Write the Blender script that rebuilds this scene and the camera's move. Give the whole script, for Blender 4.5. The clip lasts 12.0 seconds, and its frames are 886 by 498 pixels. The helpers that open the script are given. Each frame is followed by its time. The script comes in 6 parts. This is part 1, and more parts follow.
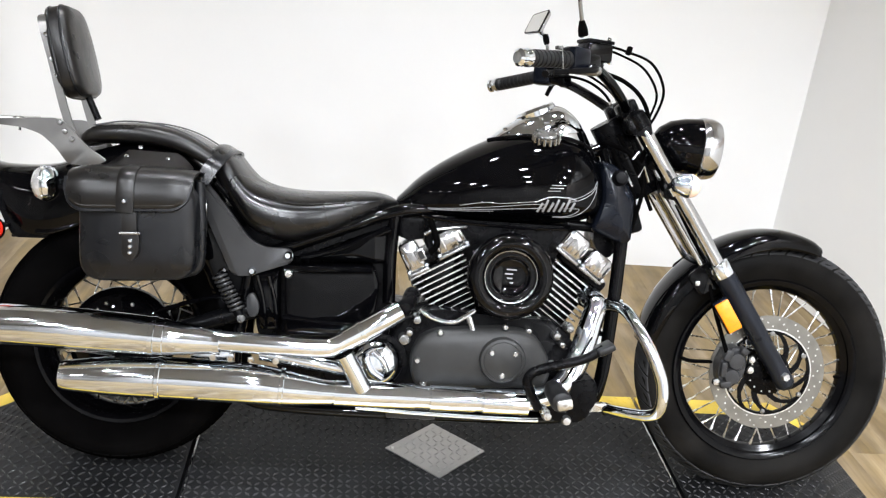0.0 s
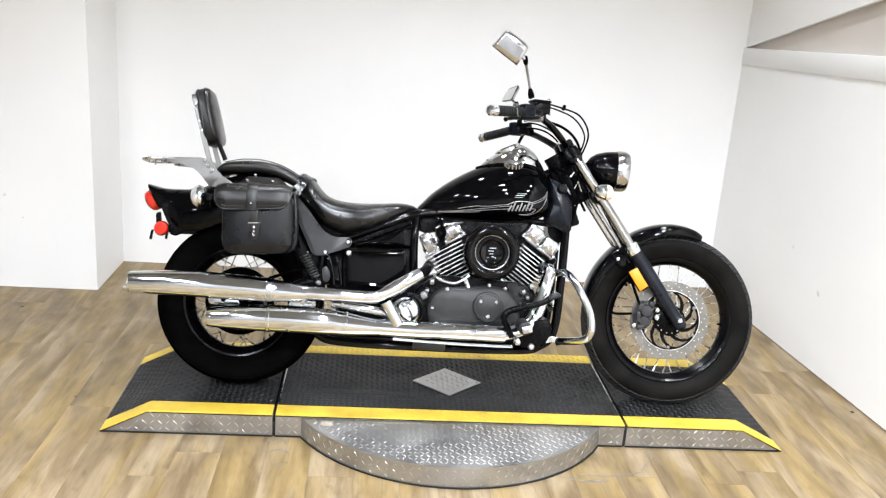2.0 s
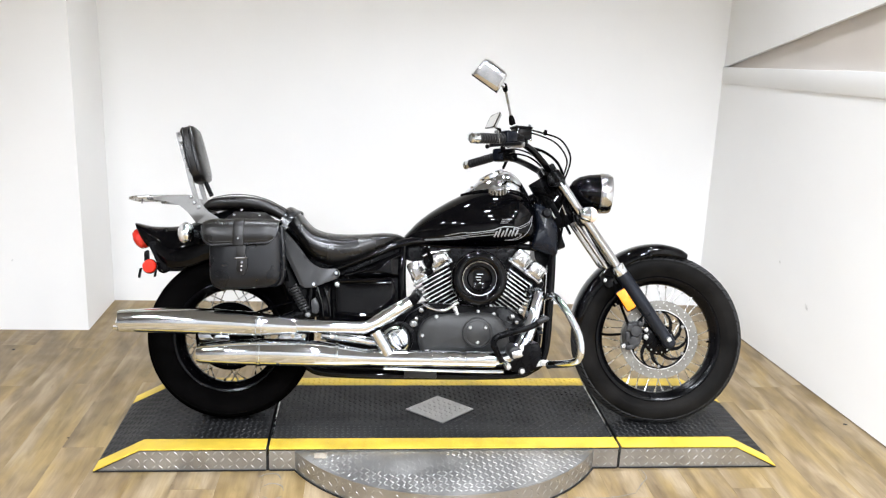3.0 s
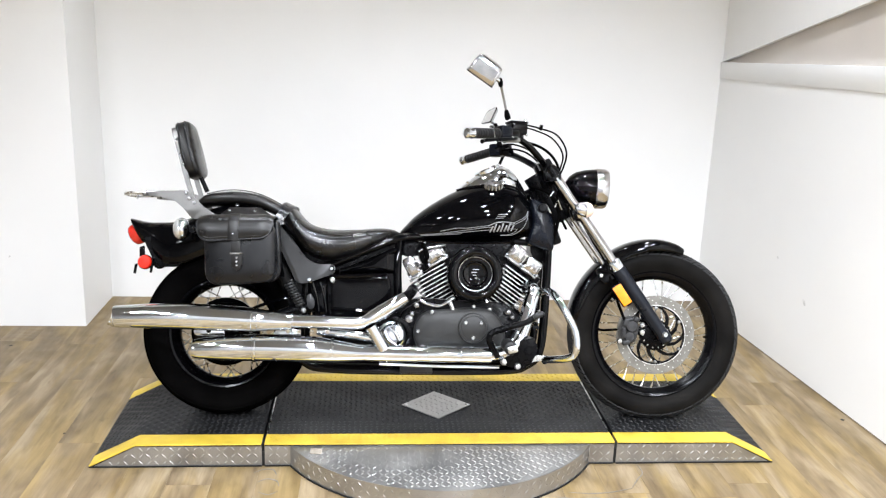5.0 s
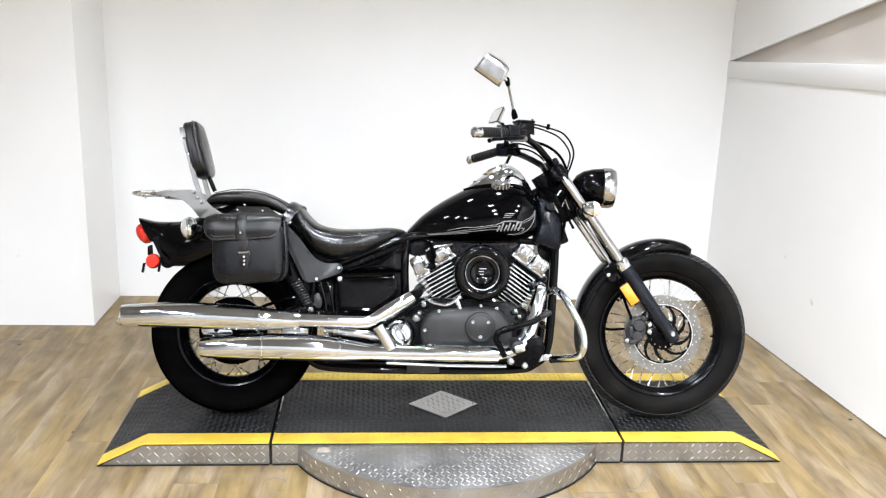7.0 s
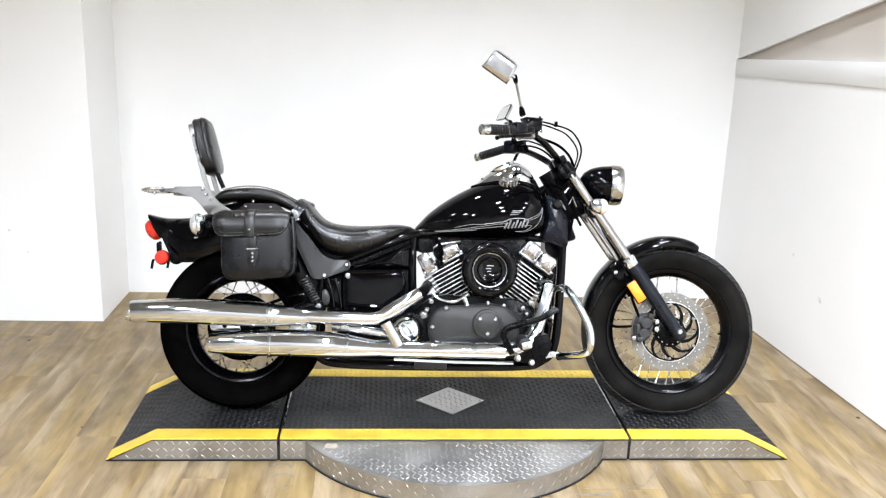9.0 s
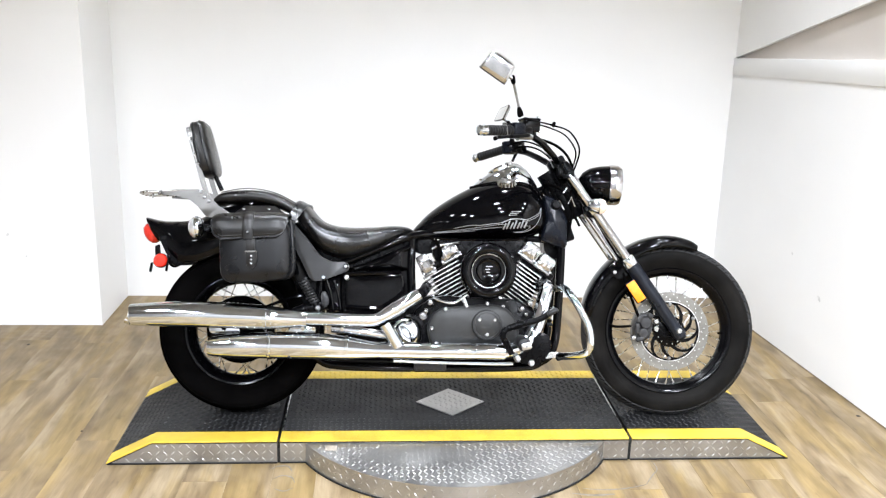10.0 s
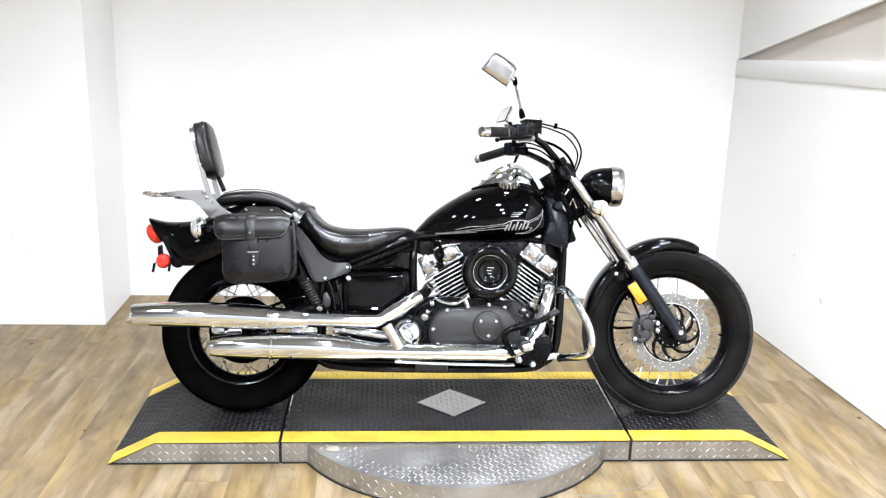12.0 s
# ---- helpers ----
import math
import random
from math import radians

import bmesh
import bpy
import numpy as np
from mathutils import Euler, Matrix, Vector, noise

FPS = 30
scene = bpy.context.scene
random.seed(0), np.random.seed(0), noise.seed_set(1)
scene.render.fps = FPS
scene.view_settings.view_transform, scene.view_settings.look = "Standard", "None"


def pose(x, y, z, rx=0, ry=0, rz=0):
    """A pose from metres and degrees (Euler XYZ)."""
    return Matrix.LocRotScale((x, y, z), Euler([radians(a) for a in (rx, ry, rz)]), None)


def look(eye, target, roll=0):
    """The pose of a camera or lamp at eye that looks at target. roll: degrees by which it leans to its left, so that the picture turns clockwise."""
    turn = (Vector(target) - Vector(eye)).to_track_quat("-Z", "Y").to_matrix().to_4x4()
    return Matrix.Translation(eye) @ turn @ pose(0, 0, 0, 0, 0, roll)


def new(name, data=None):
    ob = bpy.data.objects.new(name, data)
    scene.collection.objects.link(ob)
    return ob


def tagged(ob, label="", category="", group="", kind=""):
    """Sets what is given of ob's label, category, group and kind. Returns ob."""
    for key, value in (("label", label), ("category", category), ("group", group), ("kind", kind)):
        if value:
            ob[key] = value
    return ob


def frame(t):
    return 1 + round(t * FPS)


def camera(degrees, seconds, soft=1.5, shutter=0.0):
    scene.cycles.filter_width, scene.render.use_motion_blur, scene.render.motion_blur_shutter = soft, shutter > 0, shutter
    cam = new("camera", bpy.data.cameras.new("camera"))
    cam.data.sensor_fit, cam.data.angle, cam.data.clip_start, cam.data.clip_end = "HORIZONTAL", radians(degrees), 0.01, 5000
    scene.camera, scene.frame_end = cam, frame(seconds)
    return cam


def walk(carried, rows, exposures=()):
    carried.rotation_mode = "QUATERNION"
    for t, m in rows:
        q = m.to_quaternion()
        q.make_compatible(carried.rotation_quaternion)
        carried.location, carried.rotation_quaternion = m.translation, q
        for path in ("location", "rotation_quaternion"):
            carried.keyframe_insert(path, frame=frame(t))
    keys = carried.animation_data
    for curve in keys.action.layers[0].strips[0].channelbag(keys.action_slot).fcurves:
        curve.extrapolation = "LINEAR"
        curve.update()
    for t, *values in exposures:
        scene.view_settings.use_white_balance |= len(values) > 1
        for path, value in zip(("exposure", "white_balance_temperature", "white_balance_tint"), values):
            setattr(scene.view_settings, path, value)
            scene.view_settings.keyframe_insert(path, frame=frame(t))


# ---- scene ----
cam = camera(52.9, 12.0, soft=1.25)
PATH = [
    (0, (-0.284, -1.74, 1.511), (-0.059, 0.098, 0.754), 6.0),
    (0.5, (-0.267, -2.086, 1.574), (-0.041, -0.191, 0.975), 3.4),
    (1, (-0.173, -2.452, 1.611), (-0.045, -0.549, 1.009), 3.1),
    (1.5, (-0.256, -2.75, 1.593), (-0.164, -0.827, 1.054), 2.6),
    (2, (-0.337, -2.935, 1.602), (-0.169, -1.026, 1.029), 4.2),
    (2.5, (-0.329, -2.955, 1.6), (-0.145, -1.034, 1.075), 2.1),
    (3, (-0.313, -2.955, 1.613), (-0.134, -1.031, 1.098), 2.2),
    (5, (-0.288, -2.954, 1.607), (-0.114, -1.031, 1.085), 2.1),
    (5.5, (-0.295, -2.951, 1.608), (-0.119, -1.029, 1.085), 2.1),
    (6, (-0.298, -2.957, 1.607), (-0.115, -1.034, 1.087), 2.0),
    (6.5, (-0.292, -2.959, 1.61), (-0.127, -1.037, 1.084), 2.0),
    (7, (-0.293, -2.957, 1.604), (-0.132, -1.033, 1.082), 2.0),
    (9, (-0.293, -2.965, 1.604), (-0.149, -1.041, 1.076), 2.0),
    (9.5, (-0.294, -2.965, 1.608), (-0.145, -1.041, 1.08), 1.8),
    (10, (-0.292, -2.964, 1.601), (-0.146, -1.039, 1.077), 1.6),
    (10.5, (-0.293, -2.965, 1.602), (-0.148, -1.042, 1.071), 1.8),
    (11, (-0.297, -2.971, 1.6), (-0.155, -1.048, 1.069), 1.6),
    (11.5, (-0.291, -2.971, 1.603), (-0.145, -1.046, 1.079), 1.6),
    (12, (-0.289, -2.969, 1.61), (-0.149, -1.044, 1.084), 1.7),
]
EXPOSURES = [(0, -0.14, 6700, 10), (1, -0.10, 6700, 10), (2.5, -0.06, 6620, 10), (5.5, -0.08, 6600, 10), (7, -0.06, 6600, 10), (9, 0.03, 6550, 10), (10.5, 0.10, 6500, 10), (12, 0.17, 6450, 10)]
walk(cam, [(t, look(eye, target, roll)) for t, eye, target, roll in PATH], EXPOSURES)

# ---- world and lights ----
world = bpy.data.worlds.new("world")
scene.world = world
world.use_nodes = True
world.node_tree.nodes["Background"].inputs[0].default_value = (0.9, 0.95, 1.0, 1)
world.node_tree.nodes["Background"].inputs[1].default_value = 0.3

LAMP_W = 54.5


# ---- materials ----
def mat(name, color, rough=0.5, metal=0.0, vary=0.0, scale=8.0, bump=0.0, bump_scale=60.0, coat=0.0, rough_vary=0.0, second=None, rand=0.0, spec=0.5):
    """A surface with coarse and fine variation of colour, gloss and relief."""
    m = bpy.data.materials.new(name)
    m.use_nodes = True
    nt = m.node_tree
    b = nt.nodes["Principled BSDF"]
    b.inputs["Base Color"].default_value = (*color, 1)
    b.inputs["Roughness"].default_value = rough
    b.inputs["Metallic"].default_value = metal
    b.inputs["Specular IOR Level"].default_value = spec
    b.inputs["Coat Weight"].default_value = coat
    b.inputs["Coat Roughness"].default_value = 0.04
    tc = nt.nodes.new("ShaderNodeTexCoord")
    n1 = nt.nodes.new("ShaderNodeTexNoise")
    n1.inputs["Scale"].default_value = scale
    n1.inputs["Detail"].default_value = 6
    nt.links.new(tc.outputs["Object"], n1.inputs["Vector"])
    if vary > 0 or second:
        mx = nt.nodes.new("ShaderNodeMix")
        mx.data_type = "RGBA"
        mx.inputs["A"].default_value = (*[c * (1 - vary) for c in color], 1)
        mx.inputs["B"].default_value = (*(second or [min(1, c * (1 + vary)) for c in color]), 1)
        rp = nt.nodes.new("ShaderNodeMapRange")
        rp.inputs["From Min"].default_value, rp.inputs["From Max"].default_value = 0.3, 0.7
        nt.links.new(n1.outputs["Fac"], rp.inputs["Value"])
        nt.links.new(rp.outputs["Result"], mx.inputs["Factor"])
        out = mx.outputs["Result"]
        if rand > 0:
            oi = nt.nodes.new("ShaderNodeObjectInfo")
            hs = nt.nodes.new("ShaderNodeHueSaturation")
            mr = nt.nodes.new("ShaderNodeMapRange")
            mr.inputs["To Min"].default_value, mr.inputs["To Max"].default_value = 1 - rand, 1 + rand
            nt.links.new(oi.outputs["Random"], mr.inputs["Value"])
            nt.links.new(mr.outputs["Result"], hs.inputs["Value"])
            nt.links.new(out, hs.inputs["Color"])
            out = hs.outputs["Color"]
        nt.links.new(out, b.inputs["Base Color"])
    if rough_vary > 0:
        mr2 = nt.nodes.new("ShaderNodeMapRange")
        mr2.inputs["From Min"].default_value, mr2.inputs["From Max"].default_value = 0.3, 0.7
        mr2.inputs["To Min"].default_value, mr2.inputs["To Max"].default_value = max(0.01, rough - rough_vary), rough + rough_vary
        nt.links.new(n1.outputs["Fac"], mr2.inputs["Value"])
        nt.links.new(mr2.outputs["Result"], b.inputs["Roughness"])
    if bump > 0:
        n2 = nt.nodes.new("ShaderNodeTexNoise")
        n2.inputs["Scale"].default_value = bump_scale
        n2.inputs["Detail"].default_value = 4
        nt.links.new(tc.outputs["Object"], n2.inputs["Vector"])
        bp = nt.nodes.new("ShaderNodeBump")
        bp.inputs["Strength"].default_value = bump
        bp.inputs["Distance"].default_value = 0.004
        nt.links.new(n2.outputs["Fac"], bp.inputs["Height"])
        nt.links.new(bp.outputs["Normal"], b.inputs["Normal"])
    return m


def glow(name, color, strength):
    m = bpy.data.materials.new(name)
    m.use_nodes = True
    b = m.node_tree.nodes["Principled BSDF"]
    b.inputs["Base Color"].default_value = (*color, 1)
    b.inputs["Emission Color"].default_value = (*color, 1)
    b.inputs["Emission Strength"].default_value = strength
    return m


def wood_mat():
    """Weathered oak-look plank: soft streaks along y between grey-beige, straw yellow and brown, with knots."""
    m = mat("oak plank", (0.42, 0.31, 0.18), rough=0.40, rough_vary=0.09, spec=0.22)
    nt = m.node_tree
    b = nt.nodes["Principled BSDF"]
    tc = nt.nodes.new("ShaderNodeTexCoord")
    oi = nt.nodes.new("ShaderNodeObjectInfo")
    geo = nt.nodes.new("ShaderNodeNewGeometry")
    comb = nt.nodes.new("ShaderNodeCombineXYZ")
    for k in range(3):
        nt.links.new(oi.outputs["Random"], comb.inputs[k])
    mul = nt.nodes.new("ShaderNodeVectorMath")
    mul.operation = "SCALE"
    mul.inputs["Scale"].default_value = 37.0
    nt.links.new(comb.outputs[0], mul.inputs[0])
    add = nt.nodes.new("ShaderNodeVectorMath")
    add.operation = "ADD"
    nt.links.new(geo.outputs["Position"], add.inputs[0])
    nt.links.new(mul.outputs[0], add.inputs[1])

    def streaks(sx, sy, detail, distort, src=add):
        mp = nt.nodes.new("ShaderNodeMapping")
        mp.inputs["Scale"].default_value = (sx, sy, 1.0)
        nt.links.new(src.outputs[0], mp.inputs["Vector"])
        n = nt.nodes.new("ShaderNodeTexNoise")
        n.inputs["Scale"].default_value = 1.0
        n.inputs["Detail"].default_value = detail
        n.inputs["Distortion"].default_value = distort
        nt.links.new(mp.outputs[0], n.inputs["Vector"])
        return n

    def ramp(src, stops):
        cr = nt.nodes.new("ShaderNodeValToRGB")
        e = cr.color_ramp.elements
        e[0].position, e[0].color = stops[0][0], (*stops[0][1], 1)
        e[1].position, e[1].color = stops[-1][0], (*stops[-1][1], 1)
        for p, c in stops[1:-1]:
            k = e.new(p)
            k.color = (*c, 1)
        nt.links.new(src.outputs["Fac"], cr.inputs["Fac"])
        return cr

    def mix(kind, fac, a, c):
        mx = nt.nodes.new("ShaderNodeMix")
        mx.data_type, mx.blend_type = "RGBA", kind
        if isinstance(fac, float):
            mx.inputs["Factor"].default_value = fac
        else:
            nt.links.new(fac, mx.inputs["Factor"])
        nt.links.new(a, mx.inputs["A"])
        nt.links.new(c, mx.inputs["B"])
        return mx.outputs["Result"]

    broad = streaks(14.0, 2.6, 6, 0.5)
    tone = ramp(broad, [(0.34, WOOD_DARK), (0.48, WOOD_MID), (0.64, WOOD_PALE)])
    hue = streaks(10.0, 1.8, 5, 0.4)
    straw = ramp(broad, [(0.34, WOOD_STRAW_DARK), (0.62, WOOD_STRAW)])
    hr = nt.nodes.new("ShaderNodeMapRange")
    hr.inputs["From Min"].default_value, hr.inputs["From Max"].default_value = 0.44, 0.60
    nt.links.new(hue.outputs["Fac"], hr.inputs["Value"])
    col = mix("MIX", hr.outputs["Result"], tone.outputs["Color"], straw.outputs["Color"])
    # short blotches and knots
    blot = streaks(30.0, 10.0, 5, 0.3)
    br = ramp(blot, [(0.25, (0.52, 0.49, 0.46)), (0.38, (0.93, 0.92, 0.91)), (0.66, (1.09, 1.09, 1.10))])
    col = mix("MULTIPLY", 0.65, col, br.outputs["Color"])
    fine = streaks(150.0, 7.0, 3, 0.0)
    fr = ramp(fine, [(0.3, (0.84, 0.83, 0.82)), (0.6, (1.05, 1.05, 1.05))])
    col = mix("MULTIPLY", 0.6, col, fr.outputs["Color"])
    hs = nt.nodes.new("ShaderNodeHueSaturation")
    mr = nt.nodes.new("ShaderNodeMapRange")
    mr.inputs["To Min"].default_value, mr.inputs["To Max"].default_value = 0.92, 1.08
    nt.links.new(oi.outputs["Random"], mr.inputs["Value"])
    nt.links.new(mr.outputs["Result"], hs.inputs["Value"])
    nt.links.new(col, hs.inputs["Color"])
    nt.links.new(hs.outputs["Color"], b.inputs["Base Color"])
    bp = nt.nodes.new("ShaderNodeBump")
    bp.inputs["Strength"].default_value = 0.15
    bp.inputs["Distance"].default_value = 0.002
    nt.links.new(fine.outputs["Fac"], bp.inputs["Height"])
    nt.links.new(bp.outputs["Normal"], b.inputs["Normal"])
    return m


WOOD_DARK, WOOD_MID, WOOD_PALE = (0.126, 0.089, 0.048), (0.183, 0.134, 0.076), (0.263, 0.205, 0.128)
WOOD_STRAW_DARK, WOOD_STRAW = (0.149, 0.102, 0.043), (0.246, 0.176, 0.079)


M_WALL = mat("white wall paint", (0.85, 0.85, 0.842), 0.62, vary=0.02, scale=1.3, bump=0.06, bump_scale=180)
# beige tone between the half wall and the sloping edge above it
M_BEIGE = mat("beige upper wall", (0.57, 0.525, 0.48), 0.7, vary=0.05, scale=2, bump=0.05, bump_scale=150)
# unseen ceiling, kept dark so that black paint and chrome reflect less
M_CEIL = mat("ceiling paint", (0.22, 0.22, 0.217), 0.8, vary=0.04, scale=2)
# unseen walls, their grey set for what the chrome reflects
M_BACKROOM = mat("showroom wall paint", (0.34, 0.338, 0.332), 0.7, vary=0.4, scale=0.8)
M_WOOD = wood_mat()
M_SUB = mat("dark floor joint", (0.12, 0.085, 0.05), 0.8, vary=0.2)
M_BLACK = mat("gloss black paint", (0.0011, 0.0011, 0.0014), 0.03, vary=0.1, scale=20, spec=0.17, bump=0.02, bump_scale=7)
M_BLACKM = mat("satin black metal", (0.0022, 0.0022, 0.0026), 0.28, vary=0.25, scale=25, rough_vary=0.08, bump=0.05, bump_scale=300, spec=0.08)
M_SATIN = mat("satin dark grey steel", (0.042, 0.042, 0.043), 0.32, metal=0.5, vary=0.15, scale=15, rough_vary=0.06, bump=0.04, bump_scale=400, spec=0.35)
M_CASE = mat("grey crankcase paint", (0.026, 0.0259, 0.0254), 0.42, metal=0.16, vary=0.14, scale=30, rough_vary=0.05, bump=0.08, bump_scale=600, spec=0.28)
M_CHROME = mat("chrome", (0.78, 0.825, 0.88), 0.05, metal=1.0, vary=0.03, scale=12, rough_vary=0.02)
M_FORK = mat("polished fork tube", (0.50, 0.505, 0.515), 0.13, metal=1.0, vary=0.06, scale=14, rough_vary=0.04)
M_ALU = mat("brushed aluminium", (0.60, 0.60, 0.59), 0.28, metal=1.0, vary=0.08, scale=40, rough_vary=0.08, bump=0.03, bump_scale=300)
M_STEEL = mat("plated steel bar", (0.27, 0.27, 0.265), 0.26, metal=0.9, vary=0.12, scale=18, rough_vary=0.08)
M_RACK = mat("brushed rack steel", (0.19, 0.185, 0.178), 0.34, metal=0.9, vary=0.12, scale=18, rough_vary=0.08)
M_ROTOR = mat("brake disc steel", (0.185, 0.178, 0.160), 0.42, metal=0.7, vary=0.15, scale=30, rough_vary=0.08)
# near-black rubber, also on the rear tyre; the front one is greyer
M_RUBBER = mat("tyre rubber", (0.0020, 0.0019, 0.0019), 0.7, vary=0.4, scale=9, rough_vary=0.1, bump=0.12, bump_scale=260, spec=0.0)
# front tread: dust, and the sheen of light from above in its grey
M_TREAD = mat("dusty tyre tread with sheen", (0.026, 0.026, 0.027), 0.65, vary=0.35, scale=12, bump=0.1, bump_scale=200, spec=0.15)
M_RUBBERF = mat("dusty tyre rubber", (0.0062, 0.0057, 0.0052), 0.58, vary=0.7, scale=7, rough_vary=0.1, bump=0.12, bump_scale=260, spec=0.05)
M_GRIP = mat("grip rubber", (0.010, 0.010, 0.0105), 0.42, vary=0.2, scale=30, spec=0.3)
M_LEATHER = mat("black leather", (0.0034, 0.0037, 0.0048), 0.30, vary=0.35, scale=10, rough_vary=0.08, bump=0.10, bump_scale=60, spec=0.34)
M_LEATHER2 = mat("worn black leather", (0.0048, 0.0042, 0.0039), 0.31, vary=0.5, scale=9, rough_vary=0.1, bump=0.14, bump_scale=40, spec=0.40)
M_VINYL = mat("seat vinyl", (0.0024, 0.0023, 0.0025), 0.27, vary=0.3, scale=9, rough_vary=0.09, bump=0.20, bump_scale=26, spec=0.45)
M_THREAD = mat("seam thread", (0.05, 0.05, 0.05), 0.7, vary=0.2)
M_PLASTIC = mat("black plastic", (0.004, 0.0052, 0.0085), 0.20, vary=0.25, scale=18, rough_vary=0.06, spec=0.22)
M_AMBER = mat("amber reflector", (0.90, 0.26, 0.004), 0.22, vary=0.12, scale=60, bump=0.3, bump_scale=500, coat=0.4)
M_RED = mat("red lens", (0.62, 0.024, 0.012), 0.2, vary=0.15, scale=60, coat=0.8)
M_CLEAR = mat("clear ribbed lens", (0.75, 0.74, 0.72), 0.12, vary=0.12, scale=50, bump=0.5, bump_scale=220, coat=0.6)
M_LENS = mat("silvered clear lens", (0.80, 0.80, 0.80), 0.14, metal=0.7, vary=0.2, scale=45, rough_vary=0.06, bump=0.9, bump_scale=120)
M_PINK = mat("amber bulb lens", (0.85, 0.62, 0.48), 0.2, vary=0.1, scale=40, coat=0.5)
M_MIRROR = mat("mirror glass", (0.92, 0.93, 0.93), 0.02, metal=1.0)
M_GREY = mat("silver decal", (0.30, 0.30, 0.31), 0.35, metal=0.4, vary=0.15, scale=60)
M_YELLOW = mat("yellow safety paint", (0.53, 0.37, 0.040), 0.5, vary=0.2, scale=11, rough_vary=0.08, bump=0.08, bump_scale=120)
M_MAT = mat("black tread plate", (0.0085, 0.0086, 0.0090), 0.42, vary=0.45, scale=7, rough_vary=0.12, bump=0.1, bump_scale=200, spec=0.17)
M_MATLUG = mat("worn black tread lug", (0.024, 0.024, 0.0245), 0.36, vary=0.55, scale=5, rough_vary=0.12, spec=0.35)
M_MATWORN = mat("dusty worn tread", (0.027, 0.027, 0.0275), 0.5, vary=0.6, scale=6, rough_vary=0.12, bump=0.15, bump_scale=90, spec=0.3)
M_RIM = mat("black rim enamel", (0.0016, 0.0016, 0.002), 0.16, vary=0.2, scale=20, rough_vary=0.05, spec=0.14)
M_SLIDER = mat("blue-black fork enamel", (0.010, 0.012, 0.017), 0.30, metal=0.3, vary=0.2, scale=14, rough_vary=0.06, spec=0.3)
M_CAST = mat("polished cast aluminium", (0.44, 0.44, 0.445), 0.17, metal=1.0, vary=0.25, scale=26, rough_vary=0.08, bump=0.06, bump_scale=90)
M_GLOSS = mat("deep gloss black enamel", (0.001, 0.001, 0.0013), 0.045, vary=0.1, scale=20, spec=0.24)
M_CALIPER = mat("dark grey caliper paint", (0.026, 0.026, 0.027), 0.4, vary=0.3, scale=40, rough_vary=0.08, bump=0.15, bump_scale=200, spec=0.3)
M_PLATE = mat("bright tread plate", (0.40, 0.394, 0.382), 0.36, metal=0.88, vary=0.16, scale=9, rough_vary=0.08, bump=0.05, bump_scale=200)
M_LUG = mat("worn bright tread lug", (0.47, 0.466, 0.456), 0.40, metal=0.80, vary=0.2, scale=9, rough_vary=0.1)
M_GAP = mat("black gap", (0.004, 0.004, 0.004), 0.7, vary=0.1)
M_SCUFF = mat("grey scuff", (0.69, 0.69, 0.68), 0.7, vary=0.1, scale=60)
M_TAPE = mat("pale masking tape", (0.27, 0.235, 0.19), 0.7, vary=0.2, scale=40)
M_FLOORMARK = mat("grey floor scuff", (0.15, 0.135, 0.115), 0.6, vary=0.3, scale=40)
M_BULB = glow("lamp diffuser", (1.0, 0.97, 0.92), 40.0)


# ---- mesh helpers ----
def part(name, bm, material, parent=None, label="", smooth=38, bevel=0.0):
    """Links a bmesh as one mesh object, under a thing or a part if one is given."""
    if bevel > 0:
        bmesh.ops.bevel(bm, geom=bm.edges[:], offset=bevel, segments=2, affect="EDGES", profile=0.5)
    bmesh.ops.recalc_face_normals(bm, faces=bm.faces[:])
    me = bpy.data.meshes.new(name)
    bm.to_mesh(me)
    bm.free()
    me.shade_smooth()
    me.set_sharp_from_angle(angle=radians(smooth))
    me.materials.append(material)
    ob = new(name, me)
    if parent:
        ob.parent = parent
    if label:
        ob["label"] = label
    return ob


def again(ob, m):
    """The same piece once more, on the same mesh, at the pose m below the same parent."""
    o = ob.copy()
    scene.collection.objects.link(o)
    o.matrix_basis = m
    return o


def thing(name, label, category, m=None, group="", kind=""):
    ob = new(name)
    ob.empty_display_size = 0.05
    if m:
        ob.matrix_basis = m
    return tagged(ob, label, category, group, kind)


def box(bm, c, s, m=None, b=0.0):
    """A box of size s round c, turned by m about c, with rounded edges."""
    r = bmesh.ops.create_cube(bm, size=1.0)
    vs = r["verts"]
    M = Matrix.Translation(c) @ (m or Matrix()) @ Matrix.Diagonal((*s, 1))
    bmesh.ops.transform(bm, matrix=M, verts=vs)
    if b > 0:
        es = {e for v in vs for e in v.link_edges}
        bmesh.ops.bevel(bm, geom=list(es), offset=b, segments=2, affect="EDGES", profile=0.5)
    return bm


def B(c, s, m=None, b=0.0):
    return box(bmesh.new(), c, s, m, b)


def smooth_line(pts, n=8):
    """Catmull-Rom through the points (any dimension)."""
    p = [np.array(q, float) for q in pts]
    p = [2 * p[0] - p[1]] + p + [2 * p[-1] - p[-2]]
    out = []
    for i in range(1, len(p) - 2):
        for k in range(n):
            t = k / n
            out.append(0.5 * (2 * p[i] + (p[i + 1] - p[i - 1]) * t + (2 * p[i - 1] - 5 * p[i] + 4 * p[i + 1] - p[i + 2]) * t * t
                              + (3 * p[i] - p[i - 1] - 3 * p[i + 1] + p[i + 2]) * t ** 3))
    out.append(p[-2])
    return out


